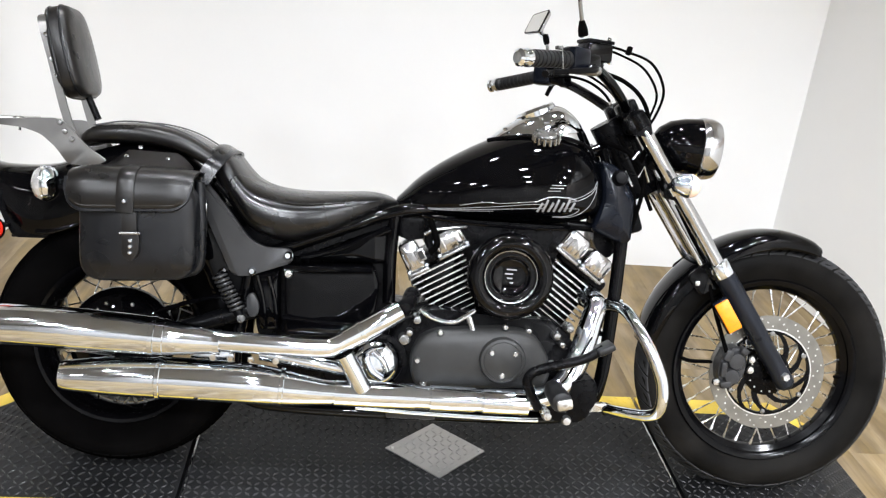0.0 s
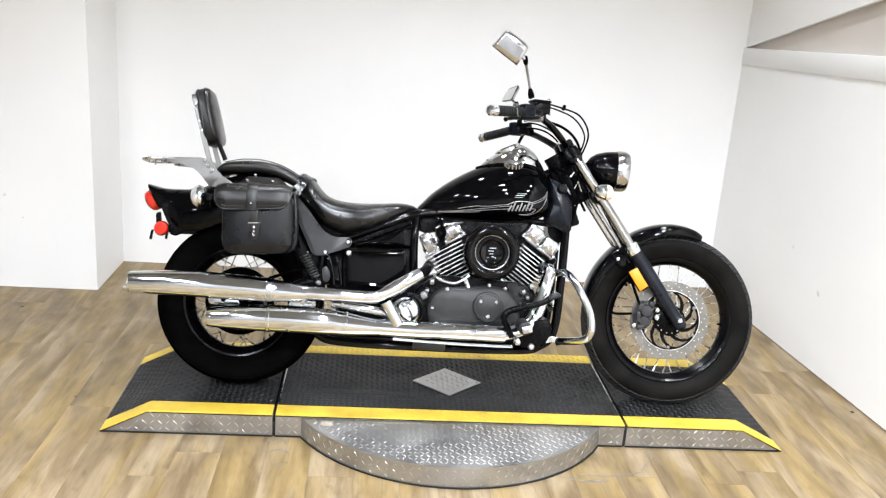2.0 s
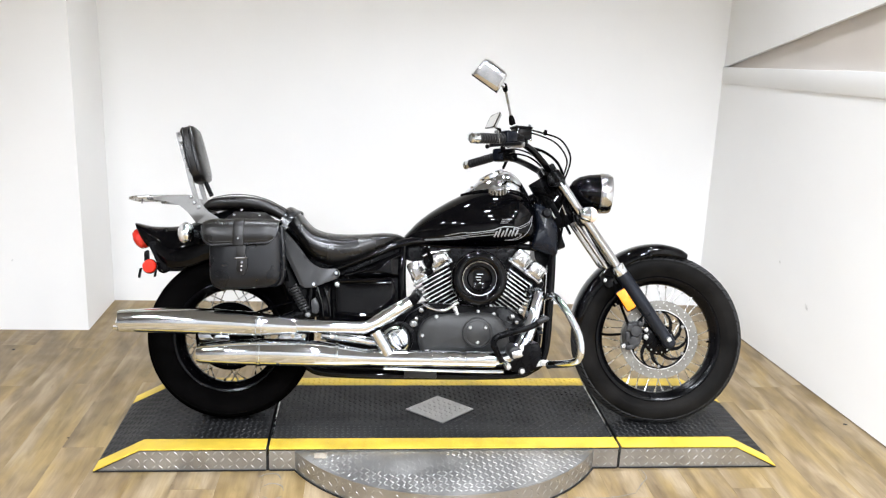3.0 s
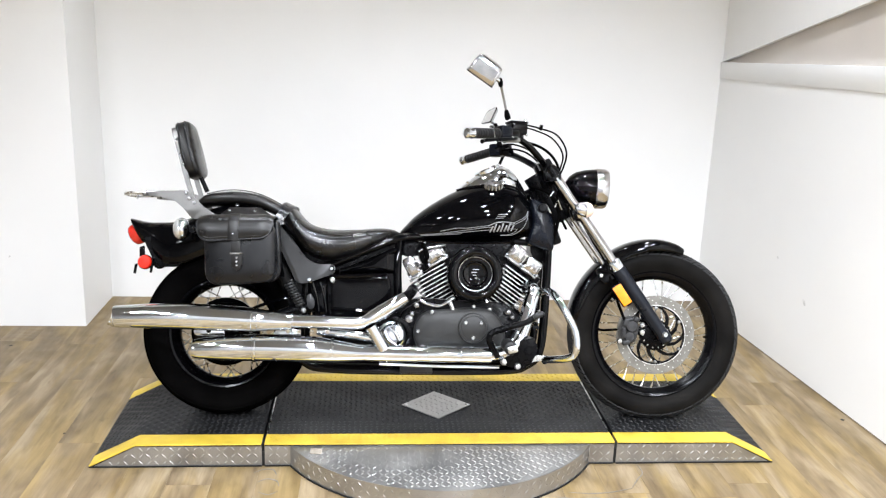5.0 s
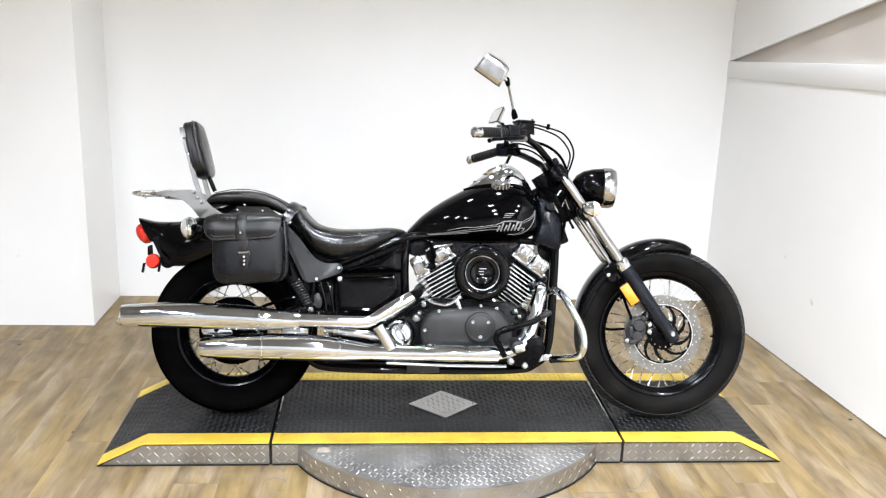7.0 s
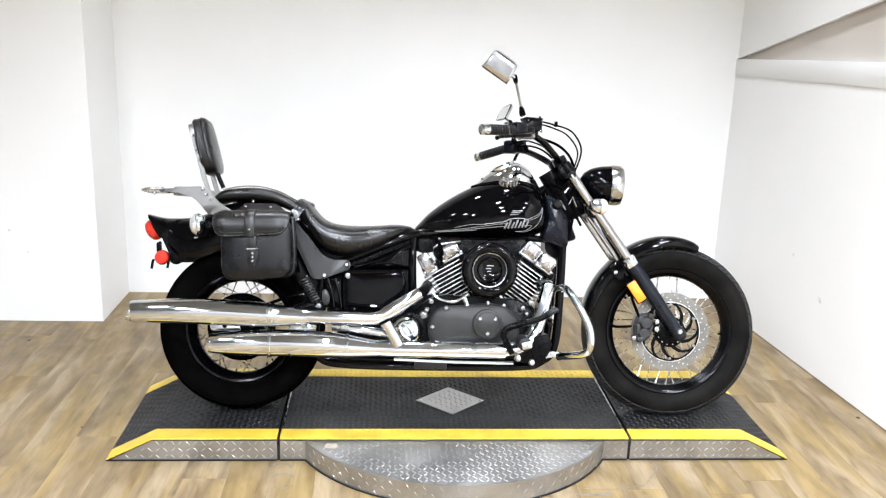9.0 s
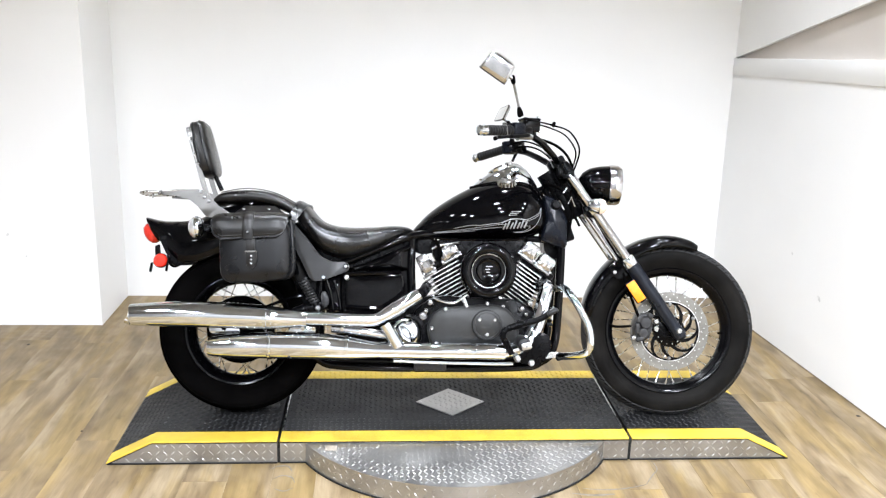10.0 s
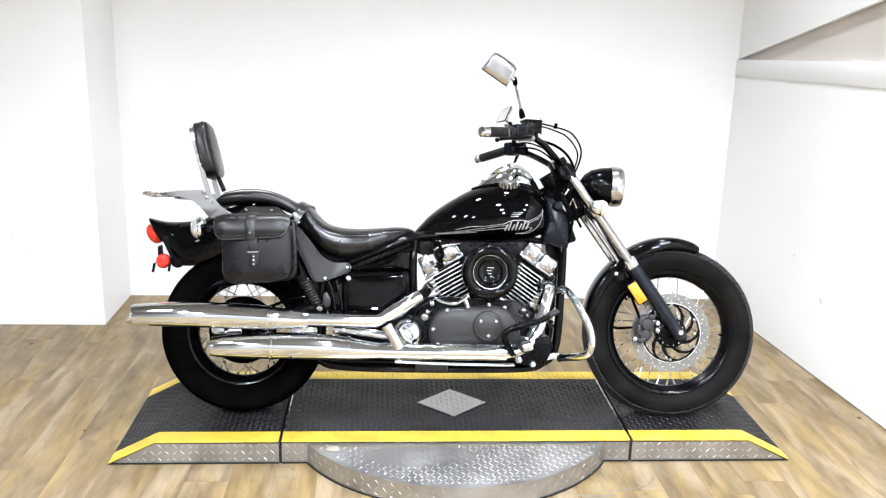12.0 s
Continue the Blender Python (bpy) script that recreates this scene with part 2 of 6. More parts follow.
def skin(bm, rings, closed=True, caps=True):
    """Joins rings of equally many points into a skin."""
    vr = [[bm.verts.new(tuple(float(c) for c in q)) for q in r] for r in rings]
    n = len(vr[0])
    for a, b in zip(vr, vr[1:]):
        for i in range(n if closed else n - 1):
            j = (i + 1) % n
            bm.faces.new((a[i], a[j], b[j], b[i]))
    if caps and closed:
        bm.faces.new(vr[0][::-1])
        bm.faces.new(vr[-1])
    return bm


def tube(bm, pts, r, seg=12, n=8, smooth=True, caps=True):
    """A round tube along the points; r is one radius, or one for each point."""
    rs = r if isinstance(r, (list, tuple)) else [r] * len(pts)
    line = smooth_line([(*p, q) for p, q in zip(pts, rs)], n) if smooth and len(pts) > 2 else [np.array((*p, q), float) for p, q in zip(pts, rs)]
    P = [Vector(q[:3]) for q in line]
    rings, up = [], None
    for i, p in enumerate(P):
        d = (P[min(i + 1, len(P) - 1)] - P[max(i - 1, 0)]).normalized()
        if up is None:
            up = d.orthogonal().normalized()
        up = (up - d * up.dot(d)).normalized()
        side = d.cross(up)
        rr = max(0.0005, line[i][3])
        rings.append([p + (up * math.cos(a) + side * math.sin(a)) * rr for a in (2 * math.pi * k / seg for k in range(seg))])
    return skin(bm, rings, True, caps)


def T(pts, r, seg=12, n=8, smooth=True):
    return tube(bmesh.new(), pts, r, seg, n, smooth)


def lathe(bm, prof, o, axis=(0, -1, 0), seg=48, loop=False):
    """Turns the profile of (radius, height) round the axis through o. loop: the profile is a closed ring."""
    a = Vector(axis).normalized()
    u = a.orthogonal().normalized()
    w = a.cross(u)
    o = Vector(o)
    rings = []
    for k in range(seg):
        t = 2 * math.pi * k / seg
        d = u * math.cos(t) + w * math.sin(t)
        rings.append([bm.verts.new(o + d * max(r, 0.0002) + a * h) for r, h in prof])
    n = len(prof)
    for k in range(seg):
        p, q = rings[k], rings[(k + 1) % seg]
        for i in range(n if loop else n - 1):
            j = (i + 1) % n
            bm.faces.new((p[i], p[j], q[j], q[i]))
    bmesh.ops.remove_doubles(bm, verts=bm.verts[:], dist=0.00045)
    return bm


def L(prof, o, axis=(0, -1, 0), seg=48, loop=False):
    return lathe(bmesh.new(), prof, o, axis, seg, loop)


def plate(outline, y0, y1, b=0.0, bm=None):
    """A plate of outline (x, z) from y0 to y1 with rounded rims."""
    bm = bm or bmesh.new()
    f0 = [bm.verts.new((x, y0, z)) for x, z in outline]
    f1 = [bm.verts.new((x, y1, z)) for x, z in outline]
    a, c = bm.faces.new(f0), bm.faces.new(f1[::-1])
    n = len(outline)
    for i in range(n):
        j = (i + 1) % n
        bm.faces.new((f0[j], f0[i], f1[i], f1[j]))
    if b > 0:
        es = list(a.edges) + list(c.edges)
        bmesh.ops.bevel(bm, geom=es, offset=b, segments=3, affect="EDGES", profile=0.5)
    return bm


def domed(outline, y0, y1, dome, rim=0.010):
    """A plate of outline (x, z) from y0 (back) to y1 (front, nearer the viewer) whose front swells by dome, with a rounded rim."""
    cx = sum(p[0] for p in outline) / len(outline)
    cz = sum(p[1] for p in outline) / len(outline)
    w = max(max(abs(p[0] - cx), abs(p[1] - cz)) for p in outline)
    rings = []
    for s, y in ((1.0, y0), (1.0, y1 + rim), (1 - 0.12 * rim / w, y1 + rim * 0.5), (1 - 0.42 * rim / w, y1 + rim * 0.16), (1 - rim / w, y1), (0.78, y1 - dome * 0.42), (0.55, y1 - dome * 0.72), (0.30, y1 - dome * 0.93), (0.04, y1 - dome)):
        rings.append([(cx + (x - cx) * s, y, cz + (z - cz) * s) for x, z in outline])
    return skin(bmesh.new(), rings)


def round_outline(pts, n=5):
    """A closed smooth outline through the points."""
    p = [np.array(q, float) for q in pts]
    k = len(p)
    out = []
    for i in range(k):
        a, b, c, d = p[i - 1], p[i], p[(i + 1) % k], p[(i + 2) % k]
        for s in range(n):
            t = s / n
            q = 0.5 * (2 * b + (c - a) * t + (2 * a - 5 * b + 4 * c - d) * t * t + (3 * b - a - 3 * c + d) * t ** 3)
            out.append((q[0], q[1]))
    return out


def rounded(outline, r, n=4):
    """The polygon with its corners cut round by about r."""
    out = []
    k = len(outline)
    for i in range(k):
        a, b, c = (Vector(outline[j % k]) for j in (i - 1, i, i + 1))
        u, v = (a - b), (c - b)
        s = min(r, u.length * 0.45, v.length * 0.45)
        p, q = b + u.normalized() * s, b + v.normalized() * s
        for m in range(n + 1):
            t = m / n
            out.append(tuple((1 - t) ** 2 * p + 2 * t * (1 - t) * b + t * t * q))
    return out


def super_ring(x, zc, hz, hy, n=2.6, seg=28, yc=0.0, zup=None):
    """A cross ring at x: a rounded box of half height hz and half width hy."""
    pts = []
    for k in range(seg):
        a = 2 * math.pi * k / seg
        c, s = math.cos(a), math.sin(a)
        pts.append((x, yc + hy * math.copysign(abs(c) ** (2 / n), c), zc + hz * math.copysign(abs(s) ** (2 / n), s)))
    return pts


# ---- setting ----
ZP = 0.09            # top of the display platform
ROOM_H = 3.3
XR0, XR1 = 1.642, 2.20   # right wall: at the back corner, and at the room's end
YB, YC, YF = 1.873, 1.396, -5.6
XC, XL = -1.68, -5.0


def wall(name, pts, z0, z1, material, label, thick=0.12):
    """A wall from plan point to plan point, its thickness on the outer side."""
    (x0, y0), (x1, y1) = pts
    d = Vector((x1 - x0, y1 - y0)).normalized()
    nrm = Vector((d.y, -d.x)) * thick
    bm = bmesh.new()
    a = [(x0, y0), (x1, y1), (x1 + nrm.x, y1 + nrm.y), (x0 + nrm.x, y0 + nrm.y)]
    lo = [bm.verts.new((x, y, z0)) for x, y in a]
    hi = [bm.verts.new((x, y, z1)) for x, y in a]
    bm.faces.new(lo[::-1])
    bm.faces.new(hi)
    for i in range(4):
        bm.faces.new((lo[i], lo[(i + 1) % 4], hi[(i + 1) % 4], hi[i]))
    return tagged(part(name, bm, material), label, "wall", kind="structure")


LEDGE = 1.372


def right_x(y):
    return XR0 + (YB - y) * (1.768 - XR0) / (YB - 0.2)


wall("wall_back", [(XR0 + 0.3, YB), (XC - 0.05, YB)], 0, ROOM_H, M_WALL, "plain white painted back wall of the photo bay")
wall("wall_left_return", [(XC, YB), (XC, YC + 0.001)], 0, ROOM_H, M_WALL, "white painted return of the projecting wall")
wall("wall_left", [(XC - 0.001, YC), (XL, YC)], 0, ROOM_H, M_WALL, "white painted projecting wall with scuff marks")
def ledge_z(y):
    """Top of the half wall, which climbs towards the room."""
    return LEDGE + 0.051 * (YB - y)


bm = bmesh.new()
skin(bm, [[(right_x(y), y, 0), (right_x(y), y, ledge_z(y)), (right_x(y) + 0.2, y, ledge_z(y)), (right_x(y) + 0.2, y, 0)] for y in (YB + 0.05, YF)])
tagged(part("wall_right_lower", bm, M_WALL), "white painted half wall with faint scuffs", "wall", kind="structure")
wall("wall_right_upper", [(right_x(YB + 0.05) + 0.03, YB + 0.05), (right_x(YF) + 0.03, YF)], LEDGE - 0.1, ROOM_H, M_BEIGE, "beige wall set back above the half wall", -0.12)
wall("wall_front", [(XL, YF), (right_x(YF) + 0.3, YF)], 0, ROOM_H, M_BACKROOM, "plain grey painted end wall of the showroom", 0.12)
wall("wall_far_left", [(XL, YC), (XL, YF)], 0, ROOM_H, M_BACKROOM, "plain grey painted side wall of the showroom", 0.12)
tagged(part("ceiling", B((-1.3, -1.9, ROOM_H + 0.05), (8.2, 8.2, 0.1)), M_CEIL), "plain dark grey showroom ceiling, out of view", "ceiling", kind="structure")

# cap board of the half wall
bm = bmesh.new()
y0, y1 = YB - 0.003, YF + 0.01
low_z = lambda y: LEDGE - 0.083 + 0.038 * (YB - y)
ring = lambda y: [(right_x(y) - 0.006, y, low_z(y)), (right_x(y) - 0.006, y, ledge_z(y) + 0.004), (right_x(y) + 0.06, y, ledge_z(y) + 0.004), (right_x(y) + 0.06, y, low_z(y))]
skin(bm, [ring(y0), ring(y1)])
tagged(part("trim", bm, M_WALL, bevel=0.002), "white painted cap board along the half wall", "trim", kind="structure")
# sloping bulkhead above the half wall
bm = bmesh.new()
ya, yb = YB - 0.002, YF + 0.02
def sl(y):
    return LEDGE + 0.006 + (YB - y) * 0.256
vs = []
for off in (0.004, 0.024):
    vs.append([bm.verts.new((right_x(y) + off, y, z)) for y, z in ((ya, sl(ya)), (-3.0, sl(-3.0)), (-3.0, ROOM_H - 0.002), (ya, ROOM_H - 0.002))])
bm.faces.new(vs[0])
bm.faces.new(vs[1][::-1])
for i in range(4):
    bm.faces.new((vs[0][i], vs[0][(i + 1) % 4], vs[1][(i + 1) % 4], vs[1][i]))
tagged(part("wall_right_bulkhead", bm, M_WALL), "white sloping bulkhead above the half wall", "wall", kind="structure")


# scuffs on the walls, the dark joint at the foot of the half wall, and specks on the floor
for host, p, d, r in (("wall_right_lower", (right_x(0.78) - 0.0008, 0.78, 0.36), (-1, -0.07, 0), 0.012), ("wall_right_lower", (right_x(1.05) - 0.0008, 1.05, 0.50), (-1, -0.07, 0), 0.008),
                      ("wall_left", (-2.10, YC - 0.0008, 0.47), (0, -1, 0), 0.007), ("wall_left", (-2.02, YC - 0.0008, 0.36), (0, -1, 0), 0.005)):
    bm = bmesh.new()
    a = Vector(d).normalized()
    u = a.orthogonal().normalized()
    w = a.cross(u)
    rim = [Vector(p) + (u * math.cos(t) * 1.6 + w * math.sin(t)) * r * (0.75 + 0.4 * noise.noise(Vector((math.cos(t) * 2 + p[1] * 9, math.sin(t) * 2, p[2] * 7)))) for t in np.linspace(0, 2 * math.pi, 15)[:-1]]
    skin(bm, [[q for q in rim], [q + a * 0.0006 for q in rim]])
    part("scuff", bm, M_SCUFF, bpy.data.objects[host])
bm = bmesh.new()
skin(bm, [[(right_x(y) - 0.004, y, 0.0), (right_x(y) - 0.004, y, 0.0035), (right_x(y) + 0.01, y, 0.0035), (right_x(y) + 0.01, y, 0.0)] for y in (YB - 0.002, YF + 0.02)])
tagged(part("baseboard", bm, M_SUB), "thin dark joint at the foot of the half wall", "baseboard", kind="structure")


# ---- lamps ----
def ceiling_lamp(x, y, size, watts, spread=134):
    lamp = thing("ceiling_light", "round white recessed LED ceiling light, lit, out of view", "ceiling light", pose(x, y, ROOM_H), group="showroom ceiling lights")
    part("frame", L([(size, -0.002), (size + 0.02, -0.002), (size + 0.02, -0.025), (size, -0.03)], (0, 0, 0), (0, 0, 1), 32, True), M_WALL, lamp)
    part("diffuser", L([(0, -0.012), (size, -0.012), (size, -0.004), (0, -0.004)], (0, 0, 0), (0, 0, 1), 32), M_BULB, lamp, "glowing diffuser")
    li = bpy.data.lights.new("lamp", "AREA")
    li.shape, li.size, li.energy, li.color = "DISK", size * 1.9, watts, (0.84, 0.90, 1.0)
    li.spread = radians(spread)
    lo = new("lamp", li)
    lo.matrix_basis = pose(x, y, ROOM_H - 0.035)
    return lamp


for lx in (-4.2, -2.3, -0.4, 1.5):
    for ly in (-4.6, -3.1, -1.6):
        watts, spread = {-4.6: (1.85, 152), -3.1: (1.6, 144), -1.6: (0.85, 134)}[ly]
        ceiling_lamp(lx, ly, 0.11, LAMP_W * watts * {-4.2: 0.10, -2.3: 0.80, 1.5: 1.30}.get(lx, 1.16), spread)
# extra unseen lamps over the bay, added to brighten its side walls
for lx in (-0.9, 0.1, 1.1):
    ceiling_lamp(lx, 0.55, 0.09, LAMP_W * 0.26, 96)


# ---- display platform ----
def lugs(name, places, material, parent, l=0.026, w=0.008, h=0.0022):
    """Raised tread lugs, joined: each a lozenge with a ridge. places: (point, along, normal)."""
    vs, fs = [], []
    for p, d, nrm in places:
        p, d, nrm = Vector(p), Vector(d).normalized(), Vector(nrm).normalized()
        s = nrm.cross(d)
        k = len(vs)
        vs += [p - d * l / 2, p + s * w / 2, p + d * l / 2, p - s * w / 2, p - d * l * 0.22 + nrm * h, p + d * l * 0.22 + nrm * h]
        fs += [(k, k + 3, k + 5, k + 4), (k + 3, k + 2, k + 5), (k + 2, k + 1, k + 4, k + 5), (k + 1, k, k + 4)]
    me = bpy.data.meshes.new(name)
    me.from_pydata([tuple(v) for v in vs], [], fs)
    me.materials.append(material)
    ob = new(name, me)
    ob.parent = parent
    ob["kind"] = "stuff"
    return ob


Y0, Y1, YA, YZ = -0.042, 0.588, 0.034, 0.510   # outer edges, inner edges of the yellow bands
XJ, XS, XT = 0.636, 1.085, 1.248               # joint, start of the slope, tip


def deck_z(x):
    a = abs(x)
    return ZP if a <= XS else ZP - (a - XS) / (XT - XS) * (ZP - 0.008)


def section(name, label, x0, x1, slope):
    """One section of the platform. slope: -1 or 1 for an end ramp, 0 for the middle."""
    th = thing(name, label, "platform", group="display platform sections")
    top = [(x0, deck_z(x0))] + ([(slope * XS, ZP)] if slope else []) + [(x1, deck_z(x1))]
    low = lambda d: [(x, z - d) for x, z in top]
    body = low(0.004) + [(x1, 0.001), (x0, 0.001)]
    part("deck", plate(top + [(x1, 0.001), (x0, 0.001)], YA, YZ), M_MAT, th, "black diamond tread deck")
    for ya, yb in ((Y0, YA), (YZ, Y1)):
        part("yellow_band", plate(top + low(0.005)[::-1], ya, yb, 0.001), M_YELLOW, th, "yellow painted edge band")
        part("skirt", plate(low(0.0055) + [(x1, 0.001), (x0, 0.001)], ya + 0.004, yb - 0.004), M_PLATE, th, "bright tread plate skirt")
        if ya < 0:
            part("edge_strip", plate(low(0.0052) + low(0.0092)[::-1], Y0 + 0.0005, Y0 + 0.0042), M_GAP, th, "dark line under the yellow band")
            part("foot_strip", plate([(x0, 0.0055), (x1, 0.0055), (x1, 0.0008), (x0, 0.0008)], Y0 - 0.0005, Y0 + 0.0042), M_GAP, th, "dark line along the foot")
    if slope:
        # black block stands in for the shade inside the open joint
        part("joint_shade", B((slope * (XJ + 0.0055), (Y0 + Y1) / 2, 0.030), (0.0105, Y1 - Y0 - 0.012, 0.058)), M_GAP, th, "black block for the shade in the joint")
    if slope == 0:
        for xe in (x0 + 0.0025, x1 - 0.0025):
            part("edge_trim", B((xe, (YA + YZ) / 2, ZP + 0.0006), (0.004, YZ - YA - 0.004, 0.004), None, 0.001), M_ALU, th, "bright worn metal edge")
    rows, worn, skirt = [], [], []
    nx = int((x1 - x0) / 0.0205)
    for i in range(nx):
        x = x0 + 0.014 + i * (x1 - x0 - 0.028) / (nx - 1)
        dz = 0.0
        if abs(x) > XS:
            dz = -math.copysign((ZP - 0.008) / (XT - XS), x)
        nrm = Vector((-dz, 0, 1))
        for j in range(23):
            y = YA + 0.012 + j * (YZ - YA - 0.024) / 22
            sgn = 1 if (i + j) % 2 else -1
            d = Vector((1, sgn * 1.1, dz))
            # next to the front band the lugs of the middle section are trodden flat
            (worn if slope == 0 and j < 4 + 3 * noise.noise(Vector((x * 3, 0.5, 0))) else rows).append(((x, y, deck_z(x) + 0.0003), d, nrm))
    if slope == 0:
        band = []
        for i in range(int((x1 - x0) / 0.0215)):
            for y in [Y0 + 0.012 + 0.018 * j for j in range(4)] + [YZ + 0.012 + 0.018 * j for j in range(4)]:
                band.append(((x0 + 0.018 + i * 0.0215, y, ZP + 0.0002), (1, 1 if (i + int(y * 1000) // 18) % 2 else -1, 0), (0, 0, 1)))
        lugs("band_tread", band, M_YELLOW, th, 0.019, 0.0062, 0.0014)
    lugs("tread", rows, M_MATLUG, th, 0.0215, 0.0068, 0.0024)
    if worn:
        lugs("worn_tread", worn, M_MATWORN, th, 0.0215, 0.0085, 0.0009)
    k = 0
    n2 = int((x1 - x0) / 0.027)
    for i in range(n2):
        x = x0 + 0.02 + i * (x1 - x0 - 0.04) / max(1, n2 - 1)
        for j in range(3):
            z = 0.016 + j * 0.027
            if z > deck_z(x) - 0.016:
                continue
            sgn = 1 if (i + j) % 2 else -1
            skirt.append(((x, Y0 + 0.0038, z), (1, 0, sgn), (0, -1, 0)))
    lugs("skirt_tread", skirt, M_LUG, th, 0.0225, 0.0056, 0.0020)
    return th


section("platform_ramp", "black tread plate ramp with yellow bands, under the rear wheel", -XT, -XJ - 0.011, -1)
middle = section("platform_middle", "black tread plate platform with yellow bands and a bright diamond", -XJ, XJ, 0)
section("platform_ramp", "black tread plate ramp with yellow bands, under the front wheel", XJ + 0.011, XT, 1)
dia = part("diamond_plate", plate([(-0.137, 0), (0, -0.124), (0.134, 0), (0, 0.124)], -0.003, 0.0), M_PLATE, middle, "bright steel diamond inlay")
dia.matrix_basis = pose(0, 0.272, ZP + 0.0015, -90)
dl = []
for i in range(-6, 7):
    for j in range(-6, 7):
        x, y = i * 0.02, 0.272 + j * 0.02
        if abs(x) / 0.135 + abs(y - 0.272) / 0.122 < 0.88:
            dl.append(((x, y, ZP + 0.0045), (1, 1 if (i + j) % 2 else -1, 0), (0, 0, 1)))
lugs("diamond_tread", dl, M_PLATE, middle, 0.02, 0.006, 0.0016)
for sx in (-0.118, 0.118):
    part("screw", L([(0, 0.003), (0.004, 0.0025), (0.0055, 0)], (sx, 0.272, ZP + 0.0045), (0, 0, 1), 10), M_ALU, middle)

# turntable disc that the platform stands over: only the part in front of the middle section shows
RD, YD, ZD = 0.628, 0.275, 0.078
disc = thing("turntable_disc", "round bright tread plate turntable under the platform", "turntable")
out = [(RD * math.cos(a), YD + RD * math.sin(a)) for a in np.linspace(math.pi + 0.515, 2 * math.pi - 0.515, 60)]
bm = bmesh.new()
yb = Y0 + 0.006
lo = [bm.verts.new((x, min(y, yb), 0.001)) for x, y in out]
hi = [bm.verts.new((x, min(y, yb), ZD)) for x, y in out]
bm.faces.new(hi)
bm.faces.new(lo[::-1])
for i in range(len(out)):
    j = (i + 1) % len(out)
    bm.faces.new((lo[i], lo[j], hi[j], hi[i]))
part("disc", bm, M_PLATE, disc)
tl, tw = [], []
for i in range(-28, 29):
    for j in range(0, 20):
        x, y = i * 0.0205, Y0 - 0.012 - j * 0.0205
        if x * x + (y - YD) ** 2 < (RD - 0.014) ** 2:
            flat = ((x + 0.14) / 0.20) ** 2 + ((y + 0.13) / 0.075) ** 2 < 1 + 0.5 * noise.noise(Vector((x * 14, y * 14, 1)))
            (tw if flat else tl).append(((x, y, ZD + 0.0002), (1, 1 if (i + j) % 2 else -1, 0), (0, 0, 1)))
lugs("disc_tread", tl, M_LUG, disc, 0.022, 0.0058, 0.0018)
lugs("worn_disc_tread", tw, M_PLATE, disc, 0.020, 0.0060, 0.0006)
part("tape_patch", plate(rounded([(-0.475, -0.098), (-0.432, -0.100), (-0.430, -0.062), (-0.470, -0.058)], 0.004), -0.0006, 0.0), M_TAPE, disc, "scrap of pale tape").matrix_basis = Matrix.Translation((0, 0, ZD + 0.0022)) @ Matrix(((1, 0, 0, 0), (0, 0, 1, 0), (0, 1, 0, 0), (0, 0, 0, 1)))
rl = []
for i in range(46):
    a = math.pi + 0.53 + i * (math.pi - 1.06) / 45
    d = Vector((-math.sin(a), math.cos(a), 0))
    for j in range(3):
        rl.append(((RD * math.cos(a), YD + RD * math.sin(a), 0.013 + j * 0.024), d + Vector((0, 0, 1 if (i + j) % 2 else -1)), (math.cos(a), math.sin(a), 0)))
lugs("rim_tread", rl, M_PLATE, disc, 0.019, 0.0052, 0.0016)
arc = [(math.cos(a), math.sin(a)) for a in np.linspace(math.pi + 0.525, 2 * math.pi - 0.525, 60)]
part("foot_strip", skin(bmesh.new(), [[(r * c, YD + r * s, z) for r, z in ((RD - 0.004, 0.0008), (RD + 0.0045, 0.0008), (RD + 0.0045, 0.0055), (RD - 0.004, 0.0055))] for c, s in arc]), M_GAP, disc, "dark line along the foot")

# ---- motorcycle ----
BIKE = pose(-0.812, 0.207, 0.097, 0, 0, -1.7) @ pose(0, 0, 0, -16)
bike = thing("motorcycle", "gloss black cruiser motorcycle with chrome exhausts leaning on its stand", "motorcycle", BIKE)

# the steered parts turn about the raked steering axis
STEER = 3.0
AX0, AXD = Vector((1.20, 0, 0.96)), Vector((-0.58, 0, 0.815))
TURN = Matrix.Translation(AX0) @ Matrix.Rotation(radians(-STEER), 4, AXD) @ Matrix.Translation(-AX0)


def spart(name, bm, material, parent=None, label="", smooth=38):
    bmesh.ops.transform(bm, matrix=TURN, verts=bm.verts[:])
    return part(name, bm, material, parent or bike, label, smooth)


def sym(prof):
    """A tyre or rim half profile (radius, y) mirrored to a closed ring."""
    return prof + [(r, -y) for r, y in prof[::-1] if y != 0]


def tyre_r(u, R, rim):
    """Radius of the tread at the share u of the half width."""
    return rim + (R - rim) * (0.56 + 0.44 * math.sqrt(max(0.0, 1 - u ** 2.2)))


